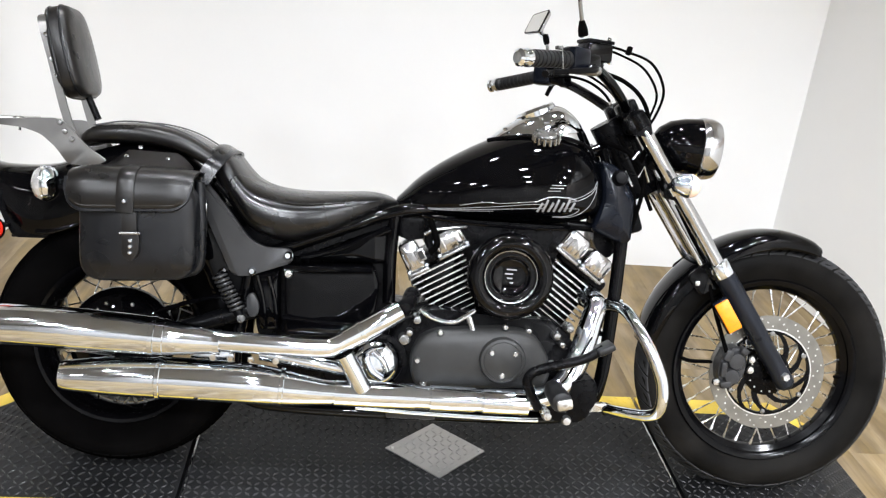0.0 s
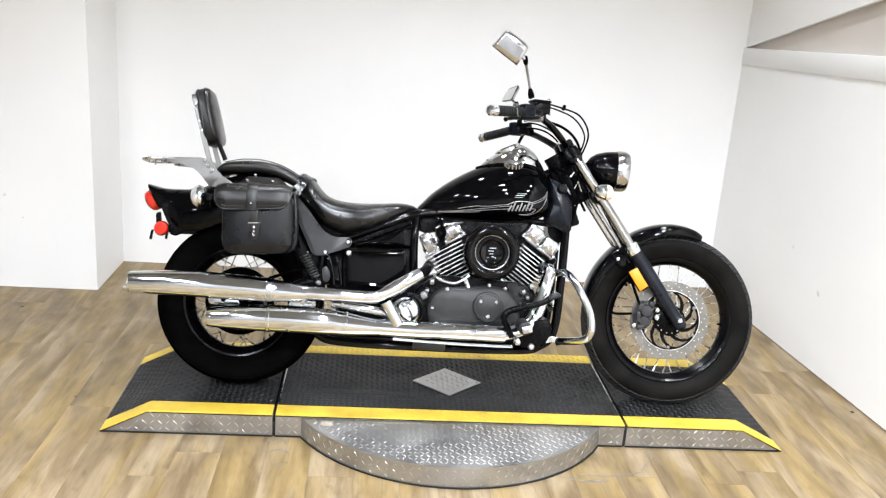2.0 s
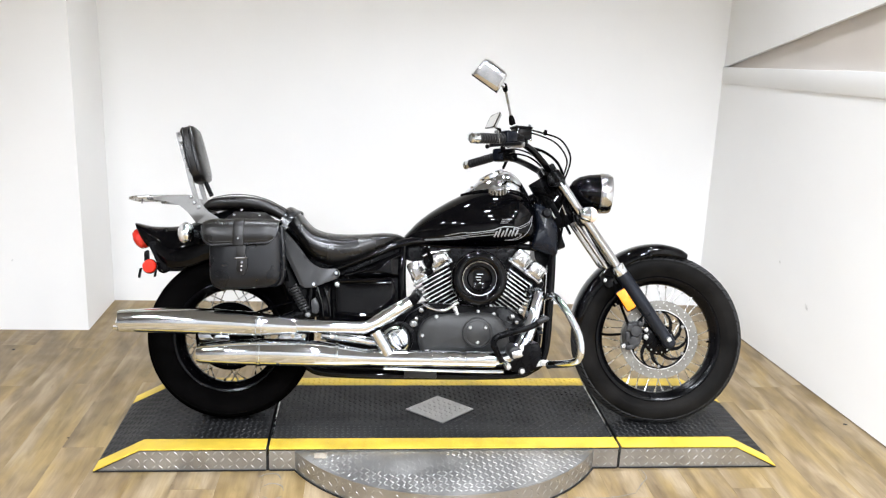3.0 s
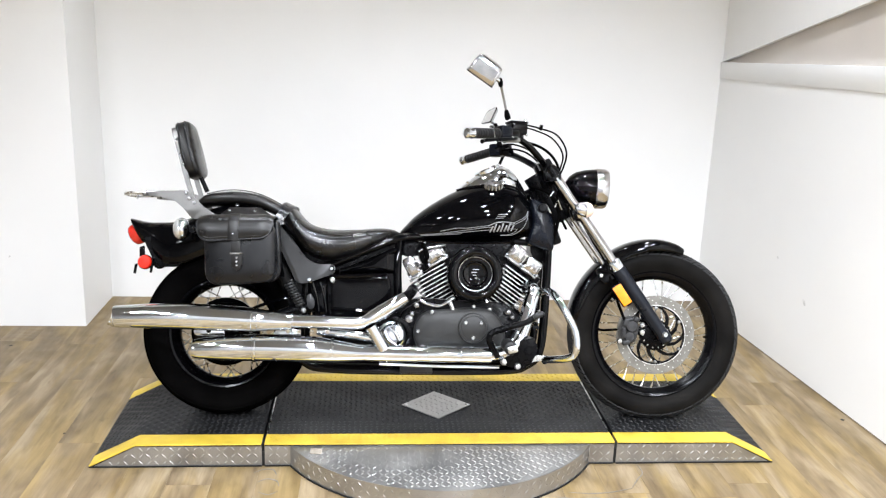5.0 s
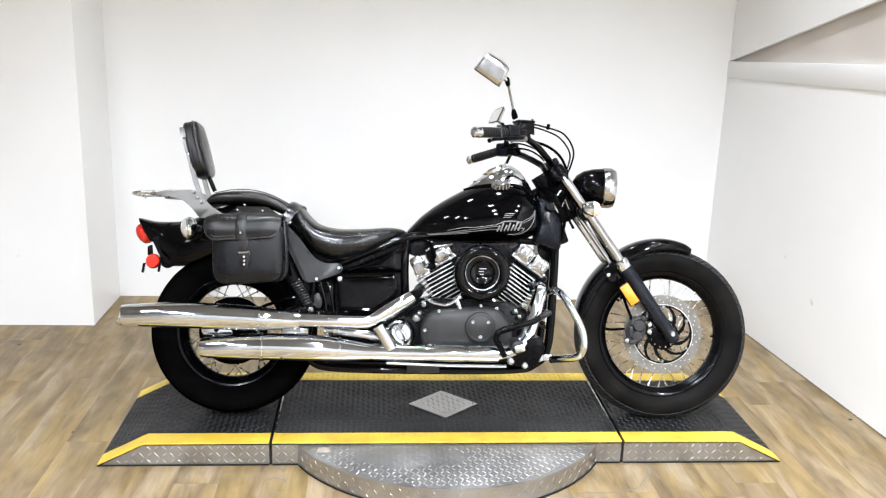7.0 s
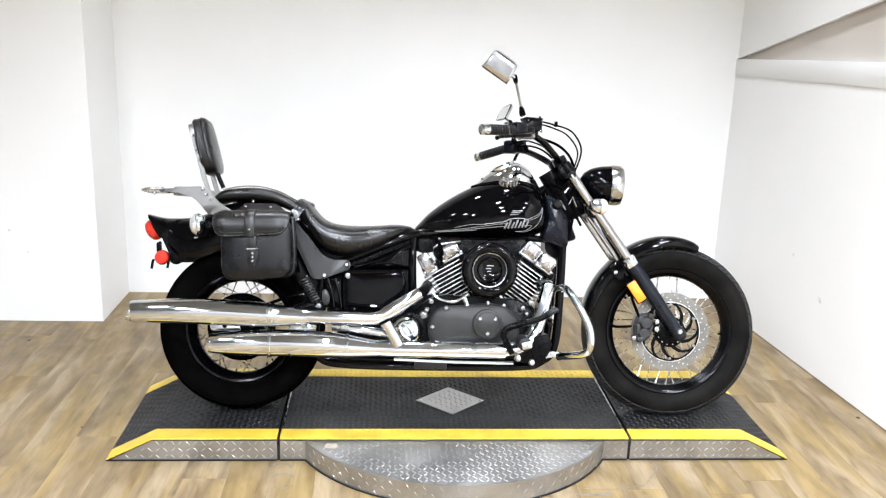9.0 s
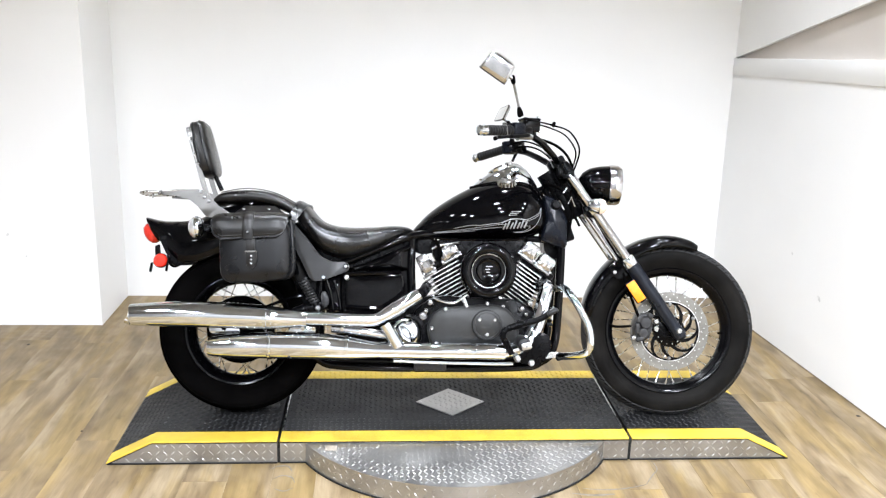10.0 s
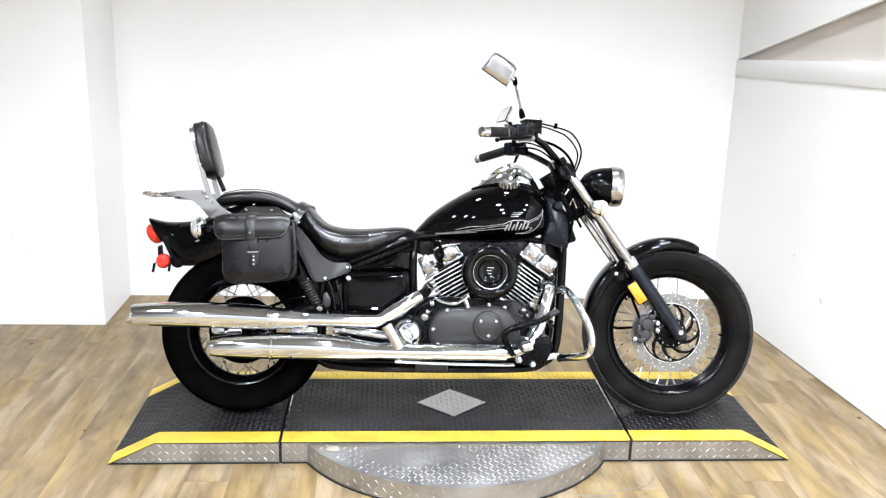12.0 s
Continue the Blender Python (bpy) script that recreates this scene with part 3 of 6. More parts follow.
def wheel(name, c, R, W, rim, mk, spokes, hub, rubber):
    cx, cz = c
    o = (cx, 0, cz)
    w = W / 2
    tyre = mk(name, L(sym([(rim, -w * 0.62), (rim + 0.012, -w * 0.72), (rim + (R - rim) * 0.30, -w * 0.95), (rim + (R - rim) * 0.50, -w)]
                          + [(tyre_r(u, R, rim), -w * u) for u in (0.97, 0.9, 0.78, 0.6, 0.4, 0.2, 0.0)]), o, (0, 1, 0), 96, True), rubber, None, "black road tyre")
    rb = mk("rim", L(sym([(rim + 0.008, -w * 0.68), (rim + 0.004, -w * 0.78), (rim - 0.004, -w * 0.76), (rim - 0.012, -w * 0.62), (rim - 0.010, -w * 0.40), (rim - 0.024, -w * 0.22), (rim - 0.027, 0)])
                     + [], o, (0, 1, 0), 96, True), M_RIM, tyre, "gloss black spoked rim")
    hb = mk("hub", L([(0, -hub[1] - 0.01), (hub[0] * 0.6, -hub[1] - 0.01), (hub[0], -hub[1]), (hub[0], -hub[1] + 0.012), (hub[0] * 0.55, -hub[1] + 0.02), (hub[0] * 0.55, hub[1] - 0.02),
                      (hub[0], hub[1] - 0.012), (hub[0], hub[1]), (0, hub[1] + 0.01)], o, (0, 1, 0), 40), M_BLACKM, tyre)
    for k in range(spokes):
        side = -1 if k % 2 else 1
        a = 2 * math.pi * k / spokes
        lean = (1 if (k // 2) % 2 else -1) * (1.15 if hub[0] < 0.08 else 0.75)
        p = (cx + hub[0] * 0.95 * math.cos(a + lean), side * hub[1] * 0.95, cz + hub[0] * 0.95 * math.sin(a + lean))
        q = (cx + (rim - 0.022) * math.cos(a), side * 0.004, cz + (rim - 0.022) * math.sin(a))
        bm = T([p, q], 0.0020, 6, smooth=False)
        qv, pv = Vector(q), Vector(p)
        dv = (pv - qv).normalized()
        tube(bm, [q, tuple(qv + dv * 0.016)], 0.0036, 6, smooth=False)
        mk("spoke", bm, M_ALU, tyre, "chrome spoke" if k == 0 else "")
    return tyre


def tread(tyre, mk, c, R, w, n, rim, material):
    """Raised tread blocks between slanting grooves on the shoulder of the tyre."""
    bm = bmesh.new()
    for k in range(n):
        for side in (-1, 1):
            a0 = 2 * math.pi * (k + (0.5 if side > 0 else 0)) / n
            pts_o, pts_i = [], []
            for u, da in ((0.08, 0.0), (0.50, 0.35), (0.88, 0.85)):
                for s in (0, 1):
                    a = a0 + (da + s * 0.84) * 2 * math.pi / n
                    y = side * w * u
                    r = tyre_r(u, R, rim) + 0.003
                    pts_o.append((c[0] + r * math.cos(a), y, c[1] + r * math.sin(a)))
                    r2 = r - 0.008
                    pts_i.append((c[0] + r2 * math.cos(a), y, c[1] + r2 * math.sin(a)))
            vo = [bm.verts.new(p) for p in pts_o]
            vi = [bm.verts.new(p) for p in pts_i]
            bm.faces.new((vo[0], vo[1], vo[3], vo[2]))
            bm.faces.new((vo[2], vo[3], vo[5], vo[4]))
            for i, j in ((0, 1), (1, 3), (3, 5), (5, 4), (4, 2), (2, 0)):
                bm.faces.new((vo[i], vo[j], vi[j], vi[i]))
    ob = mk("tread", bm, material, tyre)
    ob["kind"] = "stuff"


def bpart(name, bm, material, parent=None, label="", smooth=38):
    return part(name, bm, material, parent or bike, label, smooth)


CR, CF = (0.005, 0.306), (1.645, 0.322)
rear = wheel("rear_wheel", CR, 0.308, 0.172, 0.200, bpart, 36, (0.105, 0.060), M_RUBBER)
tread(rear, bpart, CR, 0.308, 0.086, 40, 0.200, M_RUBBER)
bpart("brake_drum", L([(0, -0.022), (0.05, -0.022), (0.075, -0.03), (0.105, -0.018), (0.124, -0.002), (0.128, 0.012), (0.128, 0.03), (0, 0.03)], (0.005, -0.06, 0.308), (0, 1, 0), 56), M_BLACK, rear, "black drum brake cover")
for k in range(10):
    a = 2 * math.pi * k / 10
    bpart("drum_bolt", L([(0, 0.006), (0.004, 0.006), (0.005, 0)], (0.005 + 0.098 * math.cos(a), -0.082, 0.308 + 0.098 * math.sin(a)), (0, -1, 0), 8), M_ALU, rear)
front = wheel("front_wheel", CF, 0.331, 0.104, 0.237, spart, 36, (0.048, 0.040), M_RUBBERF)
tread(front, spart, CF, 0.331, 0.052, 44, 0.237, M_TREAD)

# front brake disc: drilled ring on a spider
YD_ = -0.050
ob = spart("brake_disc", L([(0.116, -0.0025), (0.151, -0.0025), (0.151, 0.0025), (0.116, 0.0025)], (CF[0], YD_, CF[1]), (0, 1, 0), 72, True), M_ROTOR, front, "drilled steel brake disc")
for k in range(9):
    a = 2 * math.pi * k / 9
    # each arm is a flat swept blade from the carrier to the ring
    mid = [(0.050, 0.0, 0.17), (0.066, 0.12, 0.125), (0.084, 0.32, 0.10), (0.100, 0.56, 0.085), (0.116, 0.86, 0.12)]
    edge = [(r, a + d + w) for r, d, w in mid] + [(r, a + d - w) for r, d, w in mid[::-1]]
    spart("carrier_arm", plate([(CF[0] + r * math.cos(q), CF[1] + r * math.sin(q)) for r, q in edge], YD_ - 0.0022, YD_ + 0.0030), M_BLACKM, front, "black curved disc carrier arm" if k == 0 else "")
spart("disc_carrier", L([(0.020, -0.010), (0.054, -0.008), (0.060, -0.003), (0.060, 0.006), (0.020, 0.006)], (CF[0], YD_, CF[1]), (0, 1, 0), 48, True), M_BLACKM, front, "black brake disc carrier")
spart("carrier_rim", L([(0.107, -0.005), (0.1126, -0.005), (0.1126, 0.005), (0.107, 0.005)], (CF[0], YD_, CF[1]), (0, 1, 0), 72, True), M_BLACKM, front, "black carrier rim")
spart("carrier_ring", L([(0.1125, -0.0034), (0.1165, -0.0034), (0.1165, 0.003), (0.1125, 0.003)], (CF[0], YD_, CF[1]), (0, 1, 0), 72, True), M_ALU, front)
for k in range(60):
    a = 2 * math.pi * k / 60
    r = (0.1235, 0.1335, 0.1435)[k % 3]
    spart("disc_hole", L([(0, 0.0004), (0.0026, 0.0004), (0.0026, -0.001)], (CF[0] + r * math.cos(a), YD_ - 0.0026, CF[1] + r * math.sin(a)), (0, -1, 0), 8), M_ALU, front)
for k in range(14):
    a = 2 * math.pi * k / 14
    spart("disc_bolt", L([(0, 0.004), (0.0024, 0.004), (0.003, 0)], (CF[0] + 0.049 * math.cos(a), YD_ - 0.007, CF[1] + 0.049 * math.sin(a)), (0, -1, 0), 8), M_ALU, front)
    if k < 6:
        a = 2 * math.pi * (k + 0.5) / 6
        spart("disc_rivet", L([(0, 0.004), (0.006, 0.003), (0.0075, 0)], (CF[0] + 0.104 * math.cos(a), YD_ - 0.005, CF[1] + 0.104 * math.sin(a)), (0, -1, 0), 10), M_STEEL, front)
spart("valve", T([(CF[0] + 0.222, -0.01, CF[1] - 0.01), (CF[0] + 0.198, -0.014, CF[1] - 0.008)], 0.004, 8, smooth=False), M_RUBBER, front, "black valve cap")

# fork
FD = (Vector((1.675, 0, 0.312)) - Vector((1.235, 0, 0.925))).normalized()


def fp(s, y):
    """A point s metres down the fork leg at the offset y."""
    p = Vector((1.235, 0, 0.925)) + FD * s
    return (p.x, y, p.z)


for y in (-0.093, 0.093):
    leg = spart("fork_tube", T([fp(-0.03, y), fp(0.44, y)], 0.0182, 20, smooth=False), M_FORK, None, "chrome fork tube")
    spart("fork_cover", L([(0.0186, 0.0), (0.0196, 0.004), (0.0196, 0.168), (0.0186, 0.172), (0.0183, 0.172), (0.0183, 0)], fp(0.01, y), FD, 24, True), M_FORK, leg, "chrome upper fork cover")
    spart("fork_cap", L([(0, -0.012), (0.015, -0.012), (0.0245, -0.004), (0.025, 0.034), (0.017, 0.036)], fp(-0.03, y), FD, 20), M_BLACKM, leg)
    spart("collar", L([(0.0184, -0.012), (0.026, -0.010), (0.0285, -0.002), (0.0285, 0.018), (0.027, 0.026), (0.0184, 0.026)], fp(0.405, y), FD, 24, True), M_CHROME, leg, "chrome dust collar")
    sl_ = spart("slider", L([(0.0175, 0.0), (0.0265, 0.003), (0.0265, 0.13), (0.0245, 0.21), (0.023, 0.29), (0.025, 0.312), (0.024, 0.332), (0.015, 0.342), (0, 0.343)], fp(0.43, y), FD, 24), M_SLIDER, leg, "satin blue-black fork slider")
    spart("axle_nut", L([(0, 0.004), (0.004, 0.004), (0.0045, 0.009), (0.0085, 0.009), (0.0100, 0.006), (0.0105, 0.0), (0.012, -0.002), (0.012, -0.008)], (fp(0.732, y)[0] + 0.004, y + math.copysign(0.025, y), fp(0.732, y)[2]), (0, math.copysign(1, y), 0), 6), M_ALU, leg)
spart("axle", T([(CF[0] + 0.010, -0.10, CF[1] + 0.002), (CF[0] + 0.010, 0.10, CF[1] + 0.002)], 0.009, 12, smooth=False), M_ALU)
# stays along the fork legs
for y in (-0.068, 0.068):
    spart("fork_stay", T([tuple(Vector(fp(q, y)) + Vector((-0.026, 0, -0.0185))) for q in (0.17, 0.43)], 0.0085, 12, smooth=False), M_FORK, None, "chrome fork stay")
spart("upper_clamp", plate(rounded([(1.195, 0.945), (1.255, 0.935), (1.262, 0.90), (1.205, 0.905)], 0.01), -0.112, 0.112, 0.006), M_BLACKM, None, "satin black upper fork clamp")
spart("lower_clamp", plate(rounded([(1.30, 0.80), (1.365, 0.79), (1.37, 0.75), (1.31, 0.755)], 0.01), -0.104, 0.104, 0.006), M_BLACKM, None, "satin black lower fork clamp")
spart("steering_stem", T([(1.19, 0, 0.93), (1.30, 0, 0.765)], 0.032, 20, smooth=False), M_BLACKM)
# amber side reflectors
for y in (-0.130, 0.130):
    c = Vector((1.4965, y, 0.478))
    m = Matrix.Rotation(math.atan2(0.825, 0.565), 4, "Y")
    rf = spart("reflector", B(tuple(c), (0.082, 0.010, 0.036), m, 0.003), M_AMBER, None, "amber rectangular side reflector")
    spart("reflector_base", B((c.x, y - math.copysign(0.012, y), c.z), (0.088, 0.018, 0.040), m, 0.003), M_PLASTIC, rf)
# caliper
cal = spart("brake_caliper", plate(rounded([(1.498, 0.338), (1.515, 0.385), (1.550, 0.397), (1.572, 0.37), (1.566, 0.318), (1.545, 0.285), (1.508, 0.292)], 0.02), -0.097, -0.030, 0.008), M_CALIPER, None, "dark grey brake caliper")
spart("caliper_piston", L([(0, 0.012), (0.020, 0.010), (0.026, 0.0), (0.026, -0.01)], (1.543, -0.097, 0.358), (0, -1, 0), 24), M_CALIPER, cal)
spart("caliper_piston", L([(0, 0.012), (0.018, 0.010), (0.023, 0.0), (0.023, -0.01)], (1.535, -0.097, 0.318), (0, -1, 0), 24), M_CALIPER, cal)
for x, z, w, h, a in ((1.520, 0.372, 0.020, 0.030, 20), (1.512, 0.335, 0.016, 0.040, 0), (1.522, 0.296, 0.030, 0.018, -15), (1.560, 0.385, 0.022, 0.018, 30)):
    spart("caliper_lug", B((x, -0.094, z), (w, 0.030, h), Matrix.Rotation(radians(a), 4, "Y"), 0.005), M_CALIPER, cal)
for p in ((1.585, -0.088, 0.362), (1.498, -0.094, 0.300), (1.585, -0.088, 0.335)):
    spart("caliper_bolt", L([(0, 0.008), (0.008, 0.007), (0.0105, 0)], p, (0, -1, 0), 12), M_ALU, cal)
spart("brake_hose", T([(1.515, -0.10, 0.38), (1.495, -0.095, 0.43), (1.47, -0.085, 0.50), (1.44, -0.06, 0.60), (1.36, -0.04, 0.74)], 0.0055, 8), M_RUBBER, cal, "black rubber brake hose")
spart("brake_hose", T([(1.50, -0.05, 0.34), (1.44, -0.03, 0.335), (1.41, -0.02, 0.35)], 0.005, 8), M_RUBBER, cal)


# front fender: a rolled arch with a skirt on each side
def arch(c, path, w, skirt, thick=0.003, crown=0.022):
    """path: (angle in degrees, radius, half width, skirt depth) along the arch."""
    bm = bmesh.new()
    rings = []
    for a, r, hw, sk in smooth_line(path, 8):
        d = Vector((math.cos(radians(a)), 0, math.sin(radians(a))))
        o = Vector((c[0], 0, c[1]))
        ring = []
        prof = [(-hw, r - sk), (-hw * 1.0, r - crown * 1.1), (-hw * 0.93, r - crown * 0.62), (-hw * 0.75, r - crown * 0.28), (-hw * 0.45, r - crown * 0.08), (0, r)]
        prof = prof + [(-y, q) for y, q in prof[-2::-1]]
        inner = [(y * 0.965, q - thick) for y, q in prof[::-1]]
        for y, q in prof + inner:
            ring.append(tuple(o + d * q + Vector((0, y, 0))))
        rings.append(ring)
    return skin(bm, rings)


spart("front_fender", arch(CF, [(72, 0.354, 0.050, 0.024), (78, 0.363, 0.060, 0.034), (92, 0.370, 0.066, 0.042), (110, 0.367, 0.068, 0.047), (130, 0.355, 0.068, 0.045), (150, 0.349, 0.067, 0.042), (164, 0.345, 0.063, 0.036), (171, 0.343, 0.056, 0.030)], 0, 0), M_BLACK, None, "gloss black front fender")
for y in (-0.074, 0.074):
    st = spart("fender_bracket", plate(rounded([(1.40, 0.565), (1.455, 0.615), (1.50, 0.60), (1.49, 0.545), (1.435, 0.515)], 0.012), y - 0.004, y + 0.004, 0.002), M_BLACK)
    spart("bracket_bolt", L([(0, 0.007), (0.006, 0.006), (0.008, 0)], (1.425, y + math.copysign(0.004, y), 0.548), (0, math.copysign(1, y), 0), 10), M_ALU, st)

# headlight
hd = Vector((0.995, 0, -0.06)).normalized()
hc = (1.404, 0.0, 0.884)
sc = lambda prof: [(r * 0.90, h) for r, h in prof]
hl = spart("headlight", L(sc([(0, -0.115), (0.020, -0.113), (0.045, -0.100), (0.065, -0.075), (0.077, -0.04), (0.083, 0.0), (0.083, 0.006), (0.07, 0.006)]), hc, hd, 48), M_BLACK, None, "gloss black headlight bowl")
spart("headlight_ring", L(sc([(0.0835, 0.0), (0.0865, 0.003), (0.0875, 0.012), (0.086, 0.036), (0.080, 0.048), (0.072, 0.050), (0.070, 0.044), (0.074, 0.0)]), hc, hd, 48, True), M_FORK, hl, "chrome headlight ring")
spart("headlight_lens", L(sc([(0.072, 0.040), (0.05, 0.044), (0.025, 0.047), (0, 0.048)]), hc, hd, 40), M_CLEAR, hl, "clear headlight lens")
spart("headlight_bracket", B((1.315, 0, 0.845), (0.07, 0.06, 0.05), None, 0.01), M_BLACKM, hl)


def turn_signal(mk, c, d, lens, r=0.034, body=M_CHROME, deep=1.0):
    s = mk("turn_signal", L([(0, -0.034 * deep), (r * 0.35, -0.033 * deep), (r * 0.66, -0.027 * deep), (r * 0.92, -0.012 * deep), (r, 0.0), (r, 0.004), (r * 1.04, 0.005), (r * 1.04, 0.009), (r * 0.9, 0.010)], c, d, 28), body, None, "chrome turn signal")
    mk("turn_lens", L([(r * 1.0, 0.006), (r * 0.97, 0.016), (r * 0.80, 0.027), (r * 0.45, 0.034), (0, 0.036)], c, d, 28), lens, s, "clear ribbed turn signal lens")
    return s


for y in (-0.170, 0.170):
    s = turn_signal(spart, (1.337, y, 0.795), (1, 0, -0.05), M_PINK, 0.029)
    spart("signal_stalk", T([(1.325, y * 0.55, 0.790), (1.325, y * 0.9, 0.795)], 0.011, 12, smooth=False), M_CHROME, s)
    spart("signal_clamp", L([(0.021, -0.012), (0.027, -0.010), (0.027, 0.012), (0.021, 0.014)], fp(0.175, math.copysign(0.093, y)), FD, 20, True), M_CHROME, s)

# handlebar
BAR = [(0.892, -0.398, 1.030), (0.985, -0.325, 1.041), (1.045, -0.25, 1.047), (1.115, -0.16, 1.026), (1.175, -0.10, 0.982), (1.20, -0.055, 0.962), (1.205, 0, 0.960),
       (1.205, 0.055, 0.962), (1.195, 0.10, 0.972), (1.155, 0.16, 1.005), (1.105, 0.25, 1.040), (1.032, 0.325, 1.056), (0.928, 0.410, 1.030)]
hb = bpart("handlebar", T(BAR, 0.0127, 14), M_BLACK, None, "gloss black handlebar")
for y in (-0.05, 0.05):
    bpart("riser", T([(1.222, y, 0.925), (1.206, y, 0.955)], [0.022, 0.020], 14, smooth=False), M_BLACKM, hb)
    bpart("riser_cap", B((1.203, y, 0.964), (0.052, 0.040, 0.038), Matrix.Rotation(radians(-30), 4, "Y"), 0.008), M_BLACKM, hb)
    bpart("riser_bolt", L([(0, 0.006), (0.006, 0.005), (0.007, 0)], (1.190, y, 0.982), (-0.5, 0, 0.8), 8), M_ALU, hb)
for sg, e0, e1 in ((-1, Vector(BAR[0]), Vector(BAR[1])), (1, Vector(BAR[-1]), Vector(BAR[-2]))):
    ax = (e0 - e1).normalized()
    prof = [(0.0135, 0.0), (0.0185, 0.002)]
    for k in range(9):
        prof += [(0.0185, 0.004 + k * 0.0125), (0.0185, 0.0115 + k * 0.0125), (0.0160, 0.0125 + k * 0.0125), (0.0160, 0.0150 + k * 0.0125)]
    prof += [(0.0185, 0.118), (0.0185, 0.124), (0.013, 0.126)]
    bpart("grip", L(prof, tuple(e1 - ax * 0.004), tuple(ax), 20), M_GRIP, hb, "ribbed black rubber grip")
    bpart("bar_end", L([(0.013, 0.0), (0.0195, 0.002), (0.0195, 0.010), (0.0165, 0.014), (0.0165, 0.020), (0.0190, 0.023), (0.0185, 0.030), (0.012, 0.036), (0, 0.037)], tuple(e1 + ax * 0.121), tuple(ax), 18), M_CHROME, hb, "chrome bar end")
    c = e1 - ax * 0.030
    bpart("switch_housing", B((c.x, c.y, c.z), (0.055, 0.045, 0.056), Matrix.Rotation(radians(-sg * 36), 4, "Z"), 0.010), M_PLASTIC, hb)
    c = e1 - ax * 0.075
    bpart("perch", B((c.x, c.y, c.z - 0.004), (0.05, 0.035, 0.040), Matrix.Rotation(radians(-sg * 38), 4, "Z"), 0.008), M_GLOSS, hb)
    n = Vector((ax.y * sg, -ax.x * sg, 0)).normalized()
    n = n if n.x > 0 else -n
    lv = [e1 - ax * 0.07 + n * 0.02 + Vector((0, 0, -0.016)), e1 - ax * 0.03 + n * 0.052 + Vector((0, 0, -0.022)), e1 + ax * 0.05 + n * 0.055 + Vector((0, 0, -0.026)), e1 + ax * 0.11 + n * 0.050 + Vector((0, 0, -0.030)), e1 + ax * 0.13 + n * 0.056 + Vector((0, 0, -0.034))]
    if sg > 0:
        lv = lv[:2] + [lv[1] + Vector((-0.012, 0.012, -0.030))]
    bpart("lever", T([tuple(v) for v in lv], [0.008, 0.007, 0.006, 0.006, 0.008][:len(lv)], 10), M_BLACKM, hb, "control lever")
bpart("brake_reservoir", B((1.062, -0.248, 1.070), (0.066, 0.050, 0.040), Matrix.Rotation(radians(20), 4, "Z"), 0.006), M_GLOSS, hb, "black brake fluid reservoir")
bpart("reservoir_lid", B((1.062, -0.248, 1.093), (0.068, 0.052, 0.008), Matrix.Rotation(radians(20), 4, "Z"), 0.002), M_BLACKM, hb)
bpart("master_cylinder", L([(0, -0.034), (0.009, -0.033), (0.0125, -0.028), (0.0125, 0.020), (0.0100, 0.023), (0.0100, 0.031), (0, 0.033)], (1.037, -0.300, 1.026), (0.94, 0.34, 0.02), 20), M_STEEL, hb, "bright brake master cylinder")
for x, y, z in ((1.022, -0.274, 1.100), (1.092, -0.248, 1.100), (1.100, -0.232, 1.052), (1.012, -0.272, 1.056)):
    bpart("clamp_bolt", L([(0, 0.006), (0.005, 0.005), (0.006, 0)], (x, y, z), (0.2, -0.7, 0.7), 10), M_CHROME, hb)

for y, x, z in ((-0.215, 1.072, 1.046), (0.235, 1.100, 1.046)):
    bpart("bar_clamp", L([(0.0135, -0.010), (0.0190, -0.009), (0.0190, 0.009), (0.0135, 0.010)], (x, y, z), (0.6, 0.75 if y < 0 else -0.75, 0), 18, True), M_BLACKM, hb)
    bpart("cable_adjuster", L([(0, 0.020), (0.0045, 0.018), (0.0045, 0.006), (0.0075, 0.005), (0.0075, -0.004), (0.005, -0.008), (0, -0.008)], (x - 0.02, y - 0.01, z + 0.044), (0.9, 0.3 if y < 0 else -0.3, 0.15), 12), M_STEEL, hb)
bpart("cable_tie", B((1.168, -0.146, 1.094), (0.012, 0.016, 0.020), Matrix.Rotation(radians(14), 4, "Y"), 0.003), M_RUBBER, hb, "black cable tie")
bpart("switch_button", B((0.962, -0.345, 1.062), (0.016, 0.012, 0.008), Matrix.Rotation(radians(36), 4, "Z"), 0.002), M_STEEL, hb)
bpart("switch_seam", T([(0.972, -0.356, 1.018), (0.968, -0.360, 1.042), (0.966, -0.352, 1.066)], 0.0016, 6), M_STEEL, hb)


